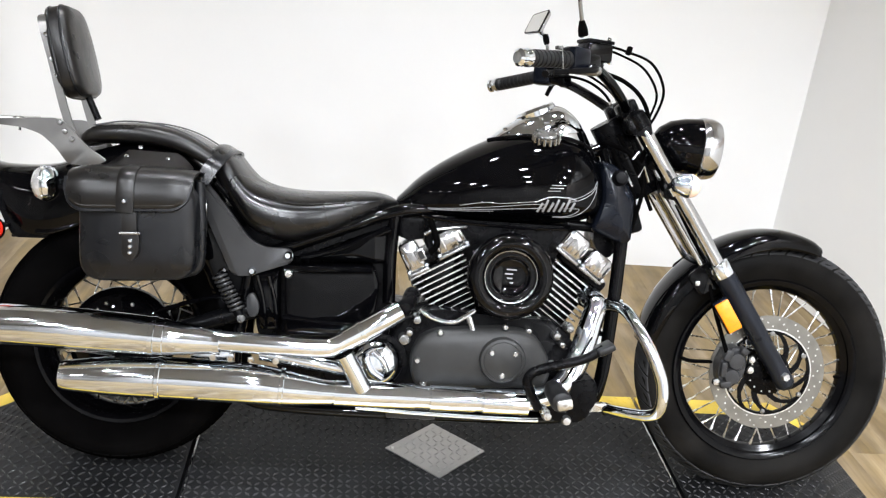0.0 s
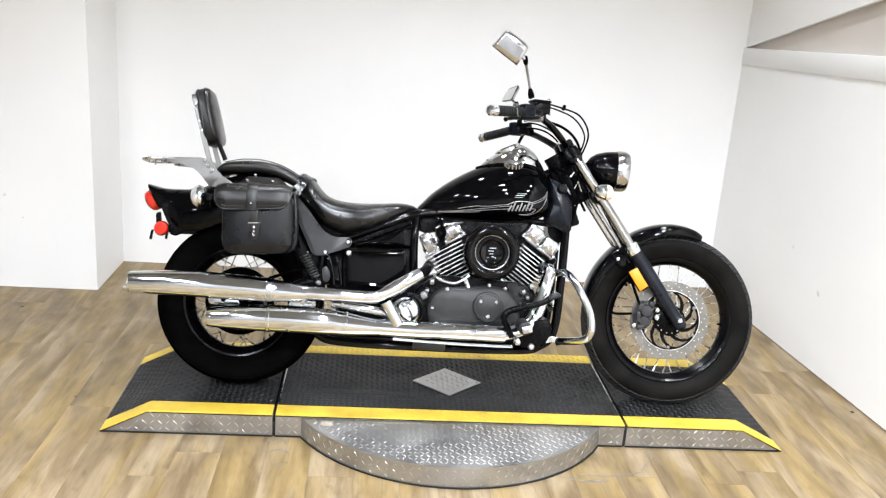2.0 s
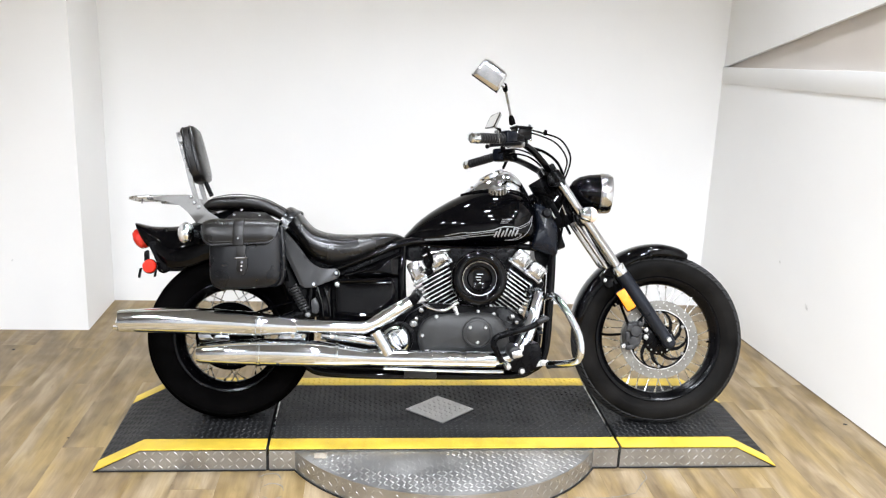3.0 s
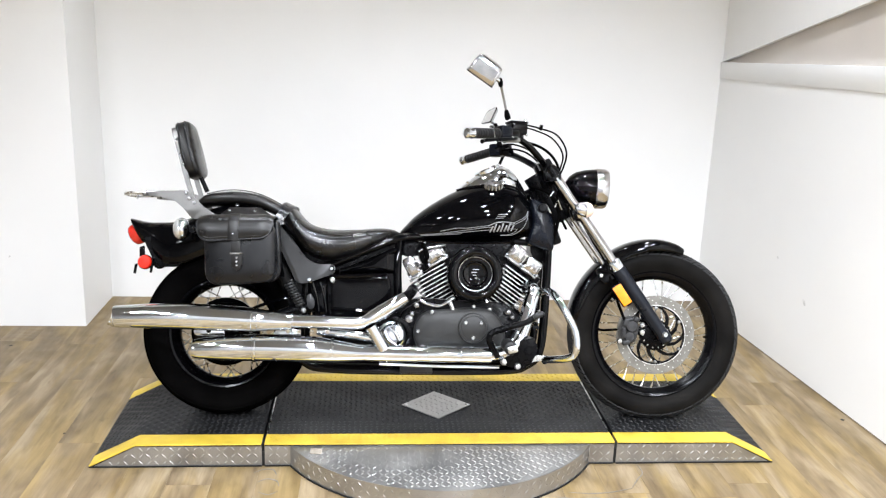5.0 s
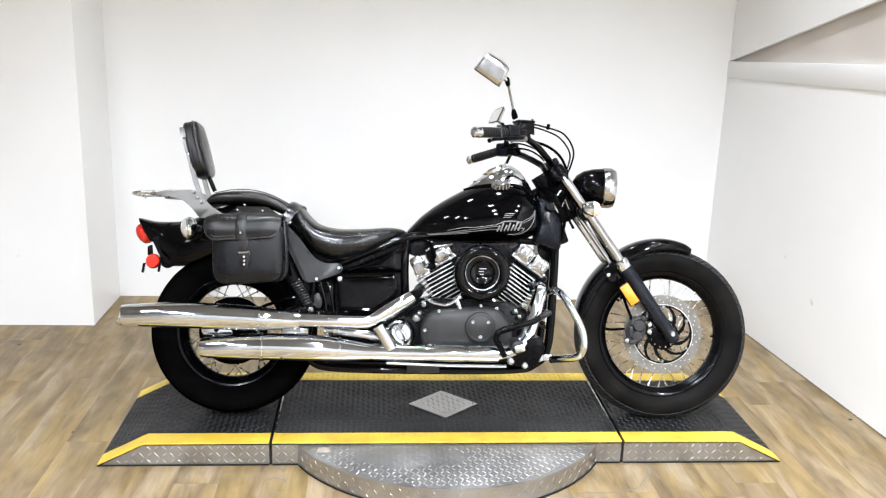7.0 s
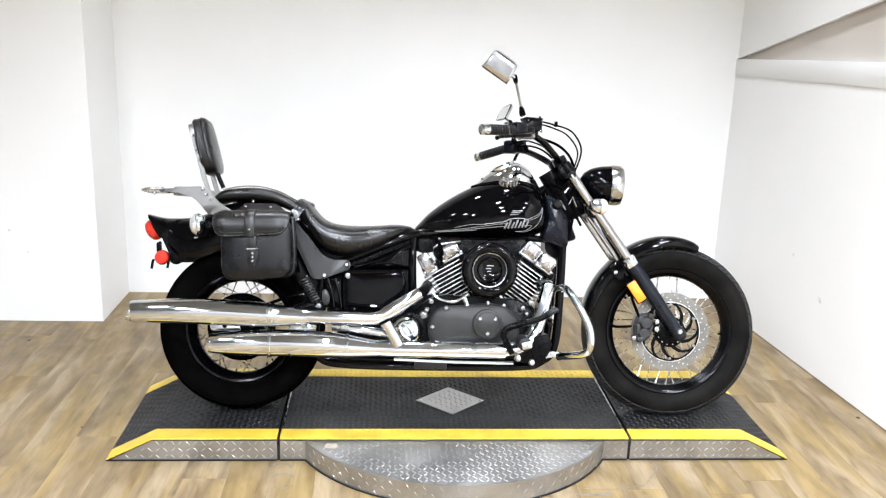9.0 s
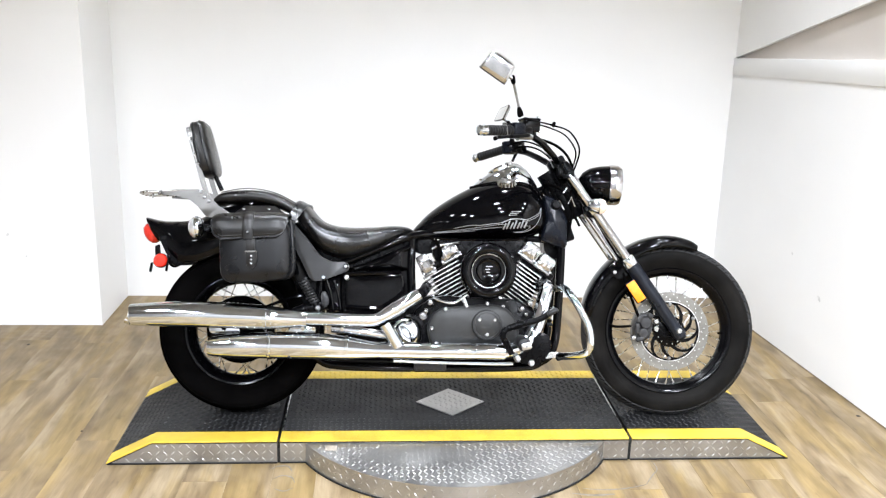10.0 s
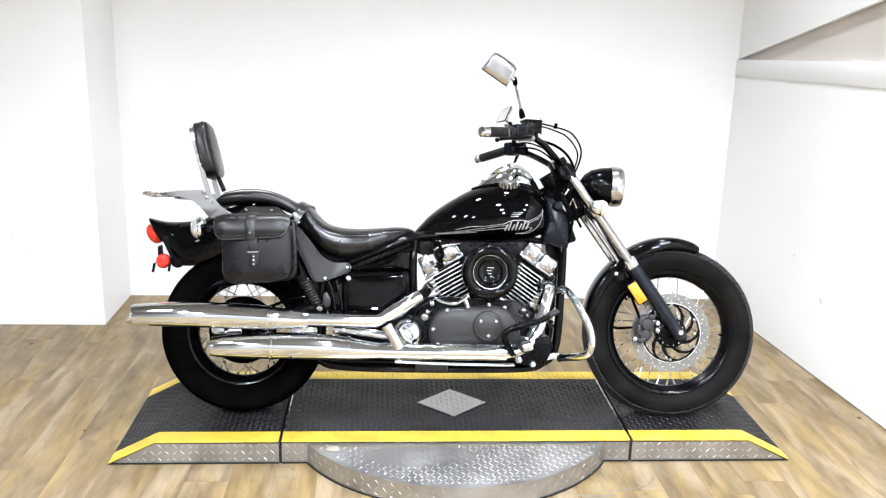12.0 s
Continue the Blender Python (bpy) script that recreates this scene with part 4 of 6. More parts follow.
# mirrors
def mirror(c, e1, e2, h1, h2, deep, base, joint):
    """c: the middle of the glass; e1, e2: its axes; h1, h2: its half sizes; the shell lies along e1 x e2."""
    e1, e2, c = Vector(e1).normalized(), Vector(e2).normalized(), Vector(c)
    e2 = (e2 - e1 * e2.dot(e1)).normalized()
    n = e1.cross(e2)
    o = rounded([(-h1, -h2 * 0.85), (-h1 * 0.92, h2), (h1, h2 * 0.78), (h1 * 0.96, -h2 * 0.8)], min(h1, h2) * 0.22)

    def ring(s, d, k=0.0):
        return [c + e1 * (p * s + k) + e2 * (q * s) + n * d for p, q in o]
    mi = bpart("mirror", skin(bmesh.new(), [ring(0.97, -0.001), ring(1.03, 0.002), ring(1.02, 0.010 * deep / 0.04), ring(0.98, 0.028 * deep / 0.04), ring(0.92, 0.037 * deep / 0.04), ring(0.7, 0.040 * deep / 0.04), ring(0.15, 0.041 * deep / 0.04)]), M_FORK, None, "chrome rear-view mirror", 60)
    bpart("mirror_glass", skin(bmesh.new(), [ring(0.95, -0.0016), ring(0.95, -0.0030)]), M_MIRROR, mi, "mirror glass")
    bpart("mirror_rim", T([tuple(v) for v in ring(1.03, -0.001)] + [tuple(ring(1.03, -0.001)[0])], 0.0017, 6, smooth=False), M_BLACKM, mi)
    j, bs = Vector(joint), Vector(base)
    bpart("mirror_stem", T([tuple(bs), tuple(bs.lerp(j, 0.5)), tuple(j)], 0.0046, 10), M_STEEL, mi, "thin steel mirror stem")
    bpart("stem_boot", L([(0.0045, 0.0), (0.011, 0.002), (0.011, 0.016), (0.0065, 0.034), (0.0045, 0.036)], base, tuple(j - bs), 14, True), M_RUBBER, mi)
    bpart("ball_joint", L([(0.004, -0.02), (0.008, -0.016), (0.0095, 0.0), (0.008, 0.010), (0, 0.014)], joint, tuple(j - bs), 14), M_RUBBER, mi)
    bpart("mirror_arm", T([tuple(j), tuple(c + n * deep * 0.4 + e1 * h1 * 0.7)], 0.008, 10, smooth=False), M_CHROME, mi)


mirror((0.917, -0.335, 1.236), (0.84, 0.10, -0.54), (0.0, 0.93, 0.36), 0.053, 0.053, 0.072, (1.027, -0.275, 1.100), (0.990, -0.322, 1.226))
mirror((1.024, 0.330, 1.209), (-0.40, 0.90, 0.0), (0.42, 0.187, 0.90), 0.038, 0.039, 0.012, (1.066, 0.275, 1.075), (1.050, 0.305, 1.165))

# cables
for pts, r in (
    ([(1.045, -0.20, 1.100), (1.075, -0.19, 1.112), (1.106, -0.17, 1.106), (1.170, -0.15, 1.096), (1.248, -0.13, 1.074), (1.292, -0.11, 1.016), (1.284, -0.09, 0.955), (1.258, -0.06, 0.90)], 0.0034),
    ([(1.035, -0.19, 1.085), (1.07, -0.17, 1.100), (1.106, -0.15, 1.098), (1.164, -0.13, 1.088), (1.234, -0.11, 1.062), (1.280, -0.09, 1.008), (1.276, -0.07, 0.955), (1.252, -0.05, 0.90)], 0.0031),
    ([(1.060, -0.20, 1.050), (1.104, -0.13, 1.048), (1.182, -0.11, 1.030), (1.236, -0.10, 0.996), (1.266, -0.09, 0.948), (1.275, -0.08, 0.890), (1.262, -0.06, 0.83)], 0.0055),
    ([(1.060, 0.22, 1.045), (1.105, 0.17, 1.046), (1.160, 0.15, 1.030), (1.205, 0.12, 0.99), (1.225, 0.10, 0.93), (1.22, 0.06, 0.85)], 0.0037),
    ([(1.030, 0.24, 1.055), (1.09, 0.20, 1.07), (1.165, 0.16, 1.045), (1.225, 0.11, 0.99), (1.24, 0.08, 0.90)], 0.0033),
):
    spart("cable", T([(x - 0.085 * max(0.0, x - 1.10), y, z) for x, y, z in pts], r, 8), M_RUBBER, None, "black control cable")

# tank
TANK = [  # x, top, bottom, half width
    (0.652, 0.700, 0.676, 0.030), (0.672, 0.722, 0.672, 0.052), (0.705, 0.757, 0.668, 0.078), (0.76, 0.800, 0.664, 0.104), (0.83, 0.843, 0.662, 0.126),
    (0.90, 0.876, 0.661, 0.142), (0.97, 0.896, 0.662, 0.152), (1.03, 0.900, 0.664, 0.155), (1.08, 0.888, 0.670, 0.150), (1.12, 0.858, 0.680, 0.136),
    (1.145, 0.820, 0.695, 0.112), (1.157, 0.785, 0.715, 0.080),
]
TL = smooth_line(TANK, 6)


def tank_half(u):
    """Half width and height of the tank's cross section along u from -1 (bottom) to 1 (top), as shares."""
    return math.sqrt(max(0.0, 1 - max(0.0, (u + 0.25) / 1.25) ** 2.3)) if u > -0.25 else math.sqrt(max(0.0, 1 - ((-0.25 - u) / 0.75) ** 4)) * 1.0


def tank_y(x, z):
    """The offset of the tank's right side at x, z."""
    xs = [q[0] for q in TL]
    top, bot, hw = (np.interp(x, xs, [q[k] for q in TL]) for k in (1, 2, 3))
    return -hw * tank_half(max(-0.98, min(0.98, 2 * (z - bot) / (top - bot) - 1)))


rings = []
us = [math.sin(math.pi / 2 * k / 12) if k < 0 else math.sin(math.pi / 2 * k / 12) for k in range(-12, 13)]
for x, top, bot, hw in TL:
    zc, hz = (top + bot) / 2, (top - bot) / 2
    r = [(x, -hw * tank_half(u), zc + hz * u) for u in us] + [(x, hw * tank_half(u), zc + hz * u) for u in us[-2:0:-1]]
    rings.append(r)
tank = bpart("fuel_tank", skin(bmesh.new(), rings), M_BLACK, None, "gloss black teardrop fuel tank with silver pinstripes", 60)
bpart("tank_seam", T([(0.69, -0.070, 0.668), (0.80, -0.118, 0.659), (0.95, -0.150, 0.658), (1.06, -0.150, 0.663)], 0.004, 8), M_BLACK, tank)


def pin(pts, r=0.0009, name="pinstripe"):
    line = smooth_line(pts, 8)
    bpart(name, T([(x, tank_y(x, z) - 0.0004, z) for x, z in line], r, 6, smooth=False), M_GREY, tank)


pin([(0.672, 0.682), (0.78, 0.690), (0.90, 0.706), (0.965, 0.716), (1.0, 0.718)])
pin([(0.672, 0.681), (0.78, 0.687), (0.90, 0.699), (0.965, 0.706), (1.0, 0.709)])
pin([(0.80, 0.700), (0.86, 0.712), (0.90, 0.713), (0.98, 0.724)])
pin([(0.672, 0.680), (0.80, 0.686), (0.88, 0.692)], 0.0008)
pin([(1.055, 0.732), (1.085, 0.742), (1.115, 0.760), (1.128, 0.782)])
pin([(1.055, 0.727), (1.085, 0.735), (1.112, 0.750), (1.126, 0.768)], 0.0009)
pin([(1.045, 0.712), (1.085, 0.712), (1.062, 0.694), (1.025, 0.689)])
pin([(1.025, 0.689), (1.07, 0.692), (1.105, 0.715), (1.124, 0.75), (1.128, 0.782)])
# maker's mark on the tank: plain slanting strokes
for k in range(7):
    x0, z0 = 0.984 + 0.013 * k, 0.700 + 0.001 * k
    pts = [(x0 + 0.010 * i / 4, z0 + (0.030 if k % 2 else 0.022) * i / 4) for i in range(5)]
    bpart("emblem_stroke", T([(x, tank_y(x, z) - 0.0006, z) for x, z in pts], 0.0029, 6, smooth=False), M_GREY, tank, "silver emblem stroke" if k == 0 else "")
pin([(0.976, 0.722), (1.01, 0.736), (1.05, 0.738), (1.075, 0.734)], 0.0016, "emblem_stroke")
for k in range(3):
    pin([(1.012 - 0.004 * k, 0.765 - 0.007 * k), (1.048 - 0.007 * k, 0.767 - 0.007 * k)], 0.0013, "emblem_bar")

# console on the tank
CON = [(0.872, 0.866, 0.856, 0.020), (0.90, 0.892, 0.862, 0.042), (0.94, 0.920, 0.868, 0.062), (0.985, 0.944, 0.874, 0.074), (1.03, 0.960, 0.878, 0.080), (1.062, 0.952, 0.872, 0.076), (1.095, 0.925, 0.860, 0.064), (1.130, 0.872, 0.835, 0.040)]
rings = []
for x, top, bot, hw in smooth_line(CON, 5):
    ring = []
    for k in range(17):
        a = math.pi * k / 16
        ring.append((x, -hw * math.copysign(abs(math.cos(a)) ** 0.8, math.cos(a)), bot + (top - bot) * max(0.0, math.sin(a)) ** 0.9))
    ring += [(x, hw * 0.6, bot - 0.02), (x, -hw * 0.6, bot - 0.02)]
    rings.append(ring)
con = bpart("tank_console", skin(bmesh.new(), rings), M_CHROME, None, "chrome tank console", 50)
gd = Vector((-0.42, 0, 0.90)).normalized()
bpart("speedometer", L([(0.050, -0.01), (0.052, 0.004), (0.048, 0.010), (0.043, 0.010), (0.041, 0.004), (0, 0.004)], (0.985, 0, 0.940), gd, 40), M_CHROME, con, "chrome speedometer ring")
bpart("dial", L([(0.041, 0.006), (0, 0.008)], (0.985, 0, 0.940), gd, 32), M_PLASTIC, con, "black dial under glass")
for x, z in ((0.905, 0.893), (0.955, 0.915), (0.99, 0.925), (1.055, 0.920)):
    bpart("console_screw", L([(0, 0.005), (0.005, 0.004), (0.006, 0)], (x, -0.045 - (x - 0.9) * 0.15, z - 0.002), (-0.2, -0.6, 0.8), 10), M_CHROME, con)
bpart("console_trim", T([(0.866, -0.025, 0.862), (0.91, -0.060, 0.872), (0.97, -0.085, 0.880), (1.05, -0.092, 0.880), (1.11, -0.075, 0.862), (1.135, -0.05, 0.835)], 0.0045, 8), M_BLACKM, con, "black rubber console trim")
cap = bpart("fuel_cap", L([(0.028, -0.018), (0.031, -0.014), (0.032, -0.004)] + [(0.030, -0.003), (0.031, 0.001), (0.028, 0.005), (0.012, 0.008), (0, 0.008)], (1.000, -0.098, 0.886), (-0.05, -0.38, 0.9), 36), M_STEEL, None, "dull chrome fuel cap")
for k in range(14):
    a = 2 * math.pi * k / 14
    u = Vector((-0.05, -0.38, 0.9)).normalized()
    e1 = u.orthogonal().normalized()
    e2 = u.cross(e1)
    c = Vector((1.000, -0.098, 0.886)) + (e1 * math.cos(a) + e2 * math.sin(a)) * 0.031 - u * 0.006
    bpart("cap_rib", L([(0, 0.005), (0.004, 0.004), (0.0045, -0.012)], tuple(c), tuple(u), 8), M_STEEL, cap)


# seat
def lofted(rows, n=3.0, seg=32, sub=6):
    """rows: x, top, bottom, half width."""
    rings = []
    for x, top, bot, hw in smooth_line(rows, sub):
        rings.append(super_ring(x, (top + bot) / 2, (top - bot) / 2, hw, n, seg))
    return skin(bmesh.new(), rings)


seat = bpart("rider_seat", lofted([(0.200, 0.792, 0.740, 0.090), (0.222, 0.800, 0.705, 0.128), (0.250, 0.782, 0.668, 0.148), (0.280, 0.748, 0.628, 0.158), (0.310, 0.722, 0.598, 0.164),
                                   (0.355, 0.706, 0.580, 0.166), (0.42, 0.700, 0.576, 0.162), (0.50, 0.703, 0.600, 0.146), (0.575, 0.709, 0.640, 0.112), (0.625, 0.705, 0.668, 0.076), (0.656, 0.692, 0.680, 0.040)], 2.7), M_VINYL, None, "black vinyl scooped rider seat", 60)
for y in (-1, 1):
    bpart("seat_seam", T([(0.228, y * 0.118, 0.775), (0.262, y * 0.132, 0.742), (0.30, y * 0.142, 0.700), (0.35, y * 0.148, 0.680), (0.43, y * 0.146, 0.676), (0.52, y * 0.126, 0.685), (0.60, y * 0.085, 0.696)], 0.0022, 6), M_VINYL, seat)
pp = []
for x, zt, th, hw in smooth_line([(-0.100, 0.806, 0.036, 0.078), (-0.075, 0.822, 0.044, 0.095), (-0.02, 0.833, 0.052, 0.104), (0.05, 0.836, 0.054, 0.108), (0.12, 0.826, 0.054, 0.110), (0.18, 0.802, 0.054, 0.110), (0.222, 0.774, 0.050, 0.106), (0.238, 0.755, 0.024, 0.090)], 6):
    pp.append(super_ring(x, zt - th / 2, th / 2, hw, 3.2, 28))
pad = bpart("passenger_seat", skin(bmesh.new(), pp), M_LEATHER2, None, "black leather passenger pad", 60)
for y in (-0.088, 0.088):
    bpart("pad_seam", T([(-0.07, y * 0.95, 0.822), (0.0, y, 0.836), (0.07, y, 0.836), (0.14, y, 0.820), (0.20, y, 0.790), (0.23, y, 0.768)], 0.002, 6), M_THREAD, pad)
# strap across the back of the seat
sr = []
for k in range(15):
    a = math.pi * k / 14
    y = -0.166 * math.cos(a)
    z = 0.712 + 0.078 * max(0.0, math.sin(a)) ** 0.55
    xx = 0.196 + (z - 0.712) / 0.078 * 0.046
    sr.append([(xx - 0.016, y, z + 0.002), (xx + 0.016, y, z - 0.010), (xx + 0.018, y * 1.025, z - 0.006), (xx - 0.014, y * 1.025, z + 0.006)])
strap = bpart("seat_strap", skin(bmesh.new(), sr), M_LEATHER, None, "wide black leather strap across the seat")
for y in (-1, 1):
    bpart("strap_button", L([(0, 0.010), (0.008, 0.009), (0.011, 0.003), (0.011, -0.004)], (0.192, y * 0.168, 0.718), (0, y, 0), 14), M_CHROME, strap, "chrome strap button")

# backrest on its bar, and the luggage rack
tl_ = Matrix.Translation((-0.147, 0, 0.990)) @ Matrix.Rotation(radians(-15), 4, "Y")
o = rounded([(-0.096, -0.108), (0.096, -0.108), (0.102, 0.02), (0.076, 0.106), (-0.076, 0.106), (-0.102, 0.02)], 0.058, 6)
rr = lambda s, x: [tl_ @ Vector((x, p * s, q * (s * 0.5 + 0.5) if s < 1 else q)) for p, q in o]
back = bpart("backrest", skin(bmesh.new(), [rr(0.90, -0.027), rr(0.985, -0.023), rr(1.0, -0.016), rr(1.0, 0.008), rr(0.985, 0.015), rr(0.93, 0.022), rr(0.80, 0.027), rr(0.5, 0.030), rr(0.1, 0.031)]), M_LEATHER2, None, "black leather backrest pad", 50)
bpart("backrest_piping", T([tuple(v) for v in rr(1.004, 0.009)] + [tuple(rr(1.004, 0.009)[0])], 0.0028, 6, smooth=False), M_LEATHER, back)
bpart("backrest_piping", T([tuple(v) for v in rr(1.004, -0.017)] + [tuple(rr(1.004, -0.017)[0])], 0.0026, 6, smooth=False), M_LEATHER, back)
sb = bmesh.new()
pth = []
for p in [(-0.118, -0.088, 0.80), (-0.140, -0.088, 0.865), (-0.165, -0.088, 0.955), (-0.192, -0.086, 1.045), (-0.198, -0.060, 1.066), (-0.200, 0, 1.072), (-0.198, 0.060, 1.066), (-0.192, 0.086, 1.045), (-0.165, 0.088, 0.955), (-0.140, 0.088, 0.865), (-0.118, 0.088, 0.80)]:
    pth.append(p)
rings = []
for p in smooth_line(pth, 5):
    x, y, z = p
    rings.append([(x - 0.009, y - 0.004, z), (x + 0.009, y - 0.004, z + 0.002), (x + 0.009, y + 0.004, z + 0.002), (x - 0.009, y + 0.004, z)])
sissy = bpart("backrest_bar", skin(sb, rings), M_RACK, None, "plated steel backrest bar")
bpart("backrest_post", T([(-0.118, 0, 0.905), (-0.085, 0, 0.835)], 0.0085, 10, smooth=False), M_BLACKM, sissy)
for z, x in ((0.93, -0.155), (0.965, -0.166), (1.02, -0.182)):
    bpart("bar_screw", L([(0, 0.004), (0.005, 0.003), (0.006, 0)], (x, -0.093, z), (0, -1, 0), 8), M_CHROME, sissy)
RP = [(-0.300, 0.820), (-0.150, 0.832), (-0.126, 0.822), (-0.075, 0.770), (-0.029, 0.742), (-0.06, 0.725), (-0.120, 0.728), (-0.150, 0.766), (-0.182, 0.792), (-0.222, 0.804), (-0.300, 0.808)]
rack = None
for y in (-0.104, 0.098):
    pl = bpart("rack_plate", plate(rounded(RP, 0.01, 3), y, y + 0.006, 0.0015), M_RACK, None, "plated steel rack side plate")
    rack = rack or pl
    for bx, bz in ((-0.140, 0.822), (-0.128, 0.802), (-0.112, 0.786)):
        bpart("plate_bolt", L([(0, 0.006), (0.006, 0.005), (0.0075, 0)], (bx, y if y < 0 else y + 0.006, bz), (0, math.copysign(1, y), 0), 8), M_STEEL, pl)
for y in (-0.085, 0.085):
    bpart("rack_rail", T([(-0.19, y, 0.826), (-0.32, y, 0.820), (-0.360, y * 0.9, 0.818), (-0.376, y * 0.6, 0.817), (-0.379, 0, 0.817)], 0.006, 10), M_ALU, rack, "bright rack rail")
for x in (-0.23, -0.28, -0.33):
    bpart("rack_bar", T([(x, -0.085, 0.820), (x, 0.085, 0.820)], 0.0055, 10, smooth=False), M_ALU, rack)
for x in (-0.24, -0.325):
    bpart("rack_bolt", T([(x, -0.075, 0.820), (x, -0.075, 0.796)], 0.003, 8, smooth=False), M_STEEL, rack)

# rear fender: outer ridge and the lower edge of its sides
RF = [(-0.360, 0.727, -0.343, 0.692, 0.050), (-0.305, 0.716, -0.285, 0.628, 0.076), (-0.26, 0.715, -0.25, 0.590, 0.088), (-0.21, 0.718, -0.205, 0.562, 0.096), (-0.15, 0.731, -0.145, 0.568, 0.104), (-0.07, 0.768, -0.065, 0.600, 0.110), (0.02, 0.790, 0.02, 0.632, 0.112),
      (0.11, 0.778, 0.095, 0.615, 0.112), (0.185, 0.728, 0.155, 0.570, 0.112), (0.245, 0.64, 0.20, 0.51, 0.110), (0.285, 0.55, 0.23, 0.44, 0.108)]
rings = []
for x0, z0, x1, z1, hw in smooth_line(RF, 6):
    P, Q = Vector((x0, 0, z0)), Vector((x1, 0, z1))
    half = []
    for u, v in ((1.0, 1.0), (0.7, 1.02), (0.42, 1.0), (0.24, 0.93), (0.11, 0.76), (0.03, 0.45), (0.0, 0.0)):
        q = P.lerp(Q, u)
        half.append((q.x, -hw * v, q.z))
    full = half + [(x, -y, z) for x, y, z in half[-2::-1]]
    inn = [(x + 0.003 * (0.005 - x), y * 0.97, z - 0.004) for x, y, z in full[::-1]]
    rings.append(full + inn)
fen = bpart("rear_fender", skin(bmesh.new(), rings), M_BLACK, None, "gloss black ducktail rear fender", 55)
tld = Vector((-0.86, 0, -0.50)).normalized()
bpart("tail_light_base", L([(0, -0.03), (0.030, -0.03), (0.040, 0.0), (0.038, 0.006)], (-0.330, 0, 0.672), tld, 28), M_BLACKM, fen)
bpart("tail_light", L([(0.041, 0.0), (0.041, 0.014), (0.036, 0.026), (0.022, 0.035), (0, 0.038)], (-0.336, 0, 0.673), tld, 32), M_RED, None, "red round tail light lens")
lic = bpart("licence_bracket", plate(rounded([(-0.300, 0.655), (-0.262, 0.575), (-0.245, 0.545), (-0.165, 0.548), (-0.15, 0.62), (-0.22, 0.66)], 0.01), -0.085, 0.085, 0.004), M_BLACKM, None, "black rear number plate bracket")
bpart("bracket_tab", plate(rounded([(-0.308, 0.618), (-0.292, 0.625), (-0.288, 0.585), (-0.306, 0.58)], 0.004), -0.096, -0.085, 0.002), M_BLACKM, lic)
for y in (-0.11, 0.11):
    rfl = bpart("rear_reflector", L([(0, 0.010), (0.022, 0.008), (0.0255, 0.003), (0.0255, -0.004), (0, -0.004)], (-0.284, y, 0.564), (-0.12, math.copysign(1, y), 0.05), 28), M_RED, None, "round red side reflector")
    bpart("reflector_back", L([(0.0275, -0.004), (0.0275, -0.010), (0.01, -0.014), (0, -0.014)], (-0.284, y, 0.564), (-0.12, math.copysign(1, y), 0.05), 28), M_BLACKM, rfl)
    bpart("reflector_stay", T([(-0.284, y * 0.95, 0.564), (-0.25, y * 0.7, 0.58)], 0.007, 8, smooth=False), M_BLACKM, rfl)
    bpart("reflector_tab", plate(rounded([(-0.318, 0.555), (-0.309, 0.558), (-0.315, 0.520), (-0.323, 0.522)], 0.002), y - 0.004, y + 0.004), M_BLACKM, rfl)
for y in (-0.205, 0.205):
    s = turn_signal(bpart, (-0.124, y, 0.686), (-1, 0, -0.08), M_LENS, 0.039, M_CHROME, 0.62)
    bpart("signal_stalk", T([(-0.100, y * 0.5, 0.682), (-0.100, y * 0.95, 0.686)], 0.012, 12, smooth=False), M_BLACKM, s)

# fender strut
ST = [(0.178, 0.728), (0.200, 0.716), (0.222, 0.694), (0.255, 0.657), (0.311, 0.586), (0.348, 0.568), (0.405, 0.570), (0.416, 0.552), (0.410, 0.535), (0.314, 0.498), (0.275, 0.496), (0.244, 0.558), (0.218, 0.611), (0.190, 0.68)]
for y in (-0.140, 0.126):
    s = bpart("fender_strut", plate(rounded(ST, 0.015, 3), y, y + 0.014, 0.004), M_SATIN, None, "satin dark grey fender strut")
    for bx, bz in ((0.321, 0.511), (0.402, 0.553)):
        bpart("strut_bolt", L([(0, 0.010), (0.006, 0.010), (0.0095, 0.006), (0.0105, 0.0), (0.012, -0.001)], (bx, y if y < 0 else y + 0.014, bz), (0, math.copysign(1, y), 0), 16), M_CHROME, s, "chrome bolt")
    bpart("strut_cover", T([(0.225, y * 0.9, 0.712), (0.262, y * 0.9, 0.676), (0.30, y * 0.9, 0.63)], 0.009, 10), M_BLACK, s)

# saddlebag
bag = bpart("saddlebag", domed(rounded([(-0.032, 0.705), (0.210, 0.716), (0.218, 0.600), (0.216, 0.505), (0.100, 0.493), (-0.026, 0.487), (-0.034, 0.600)], 0.055, 8), -0.165, -0.300, 0.010, 0.020), M_LEATHER, None, "black leather saddlebag with a strapped flap", 50)
PR = [(-0.165, 0.736), (-0.225, 0.740), (-0.272, 0.739), (-0.300, 0.733), (-0.314, 0.721), (-0.321, 0.704), (-0.324, 0.684), (-0.324, 0.668)]


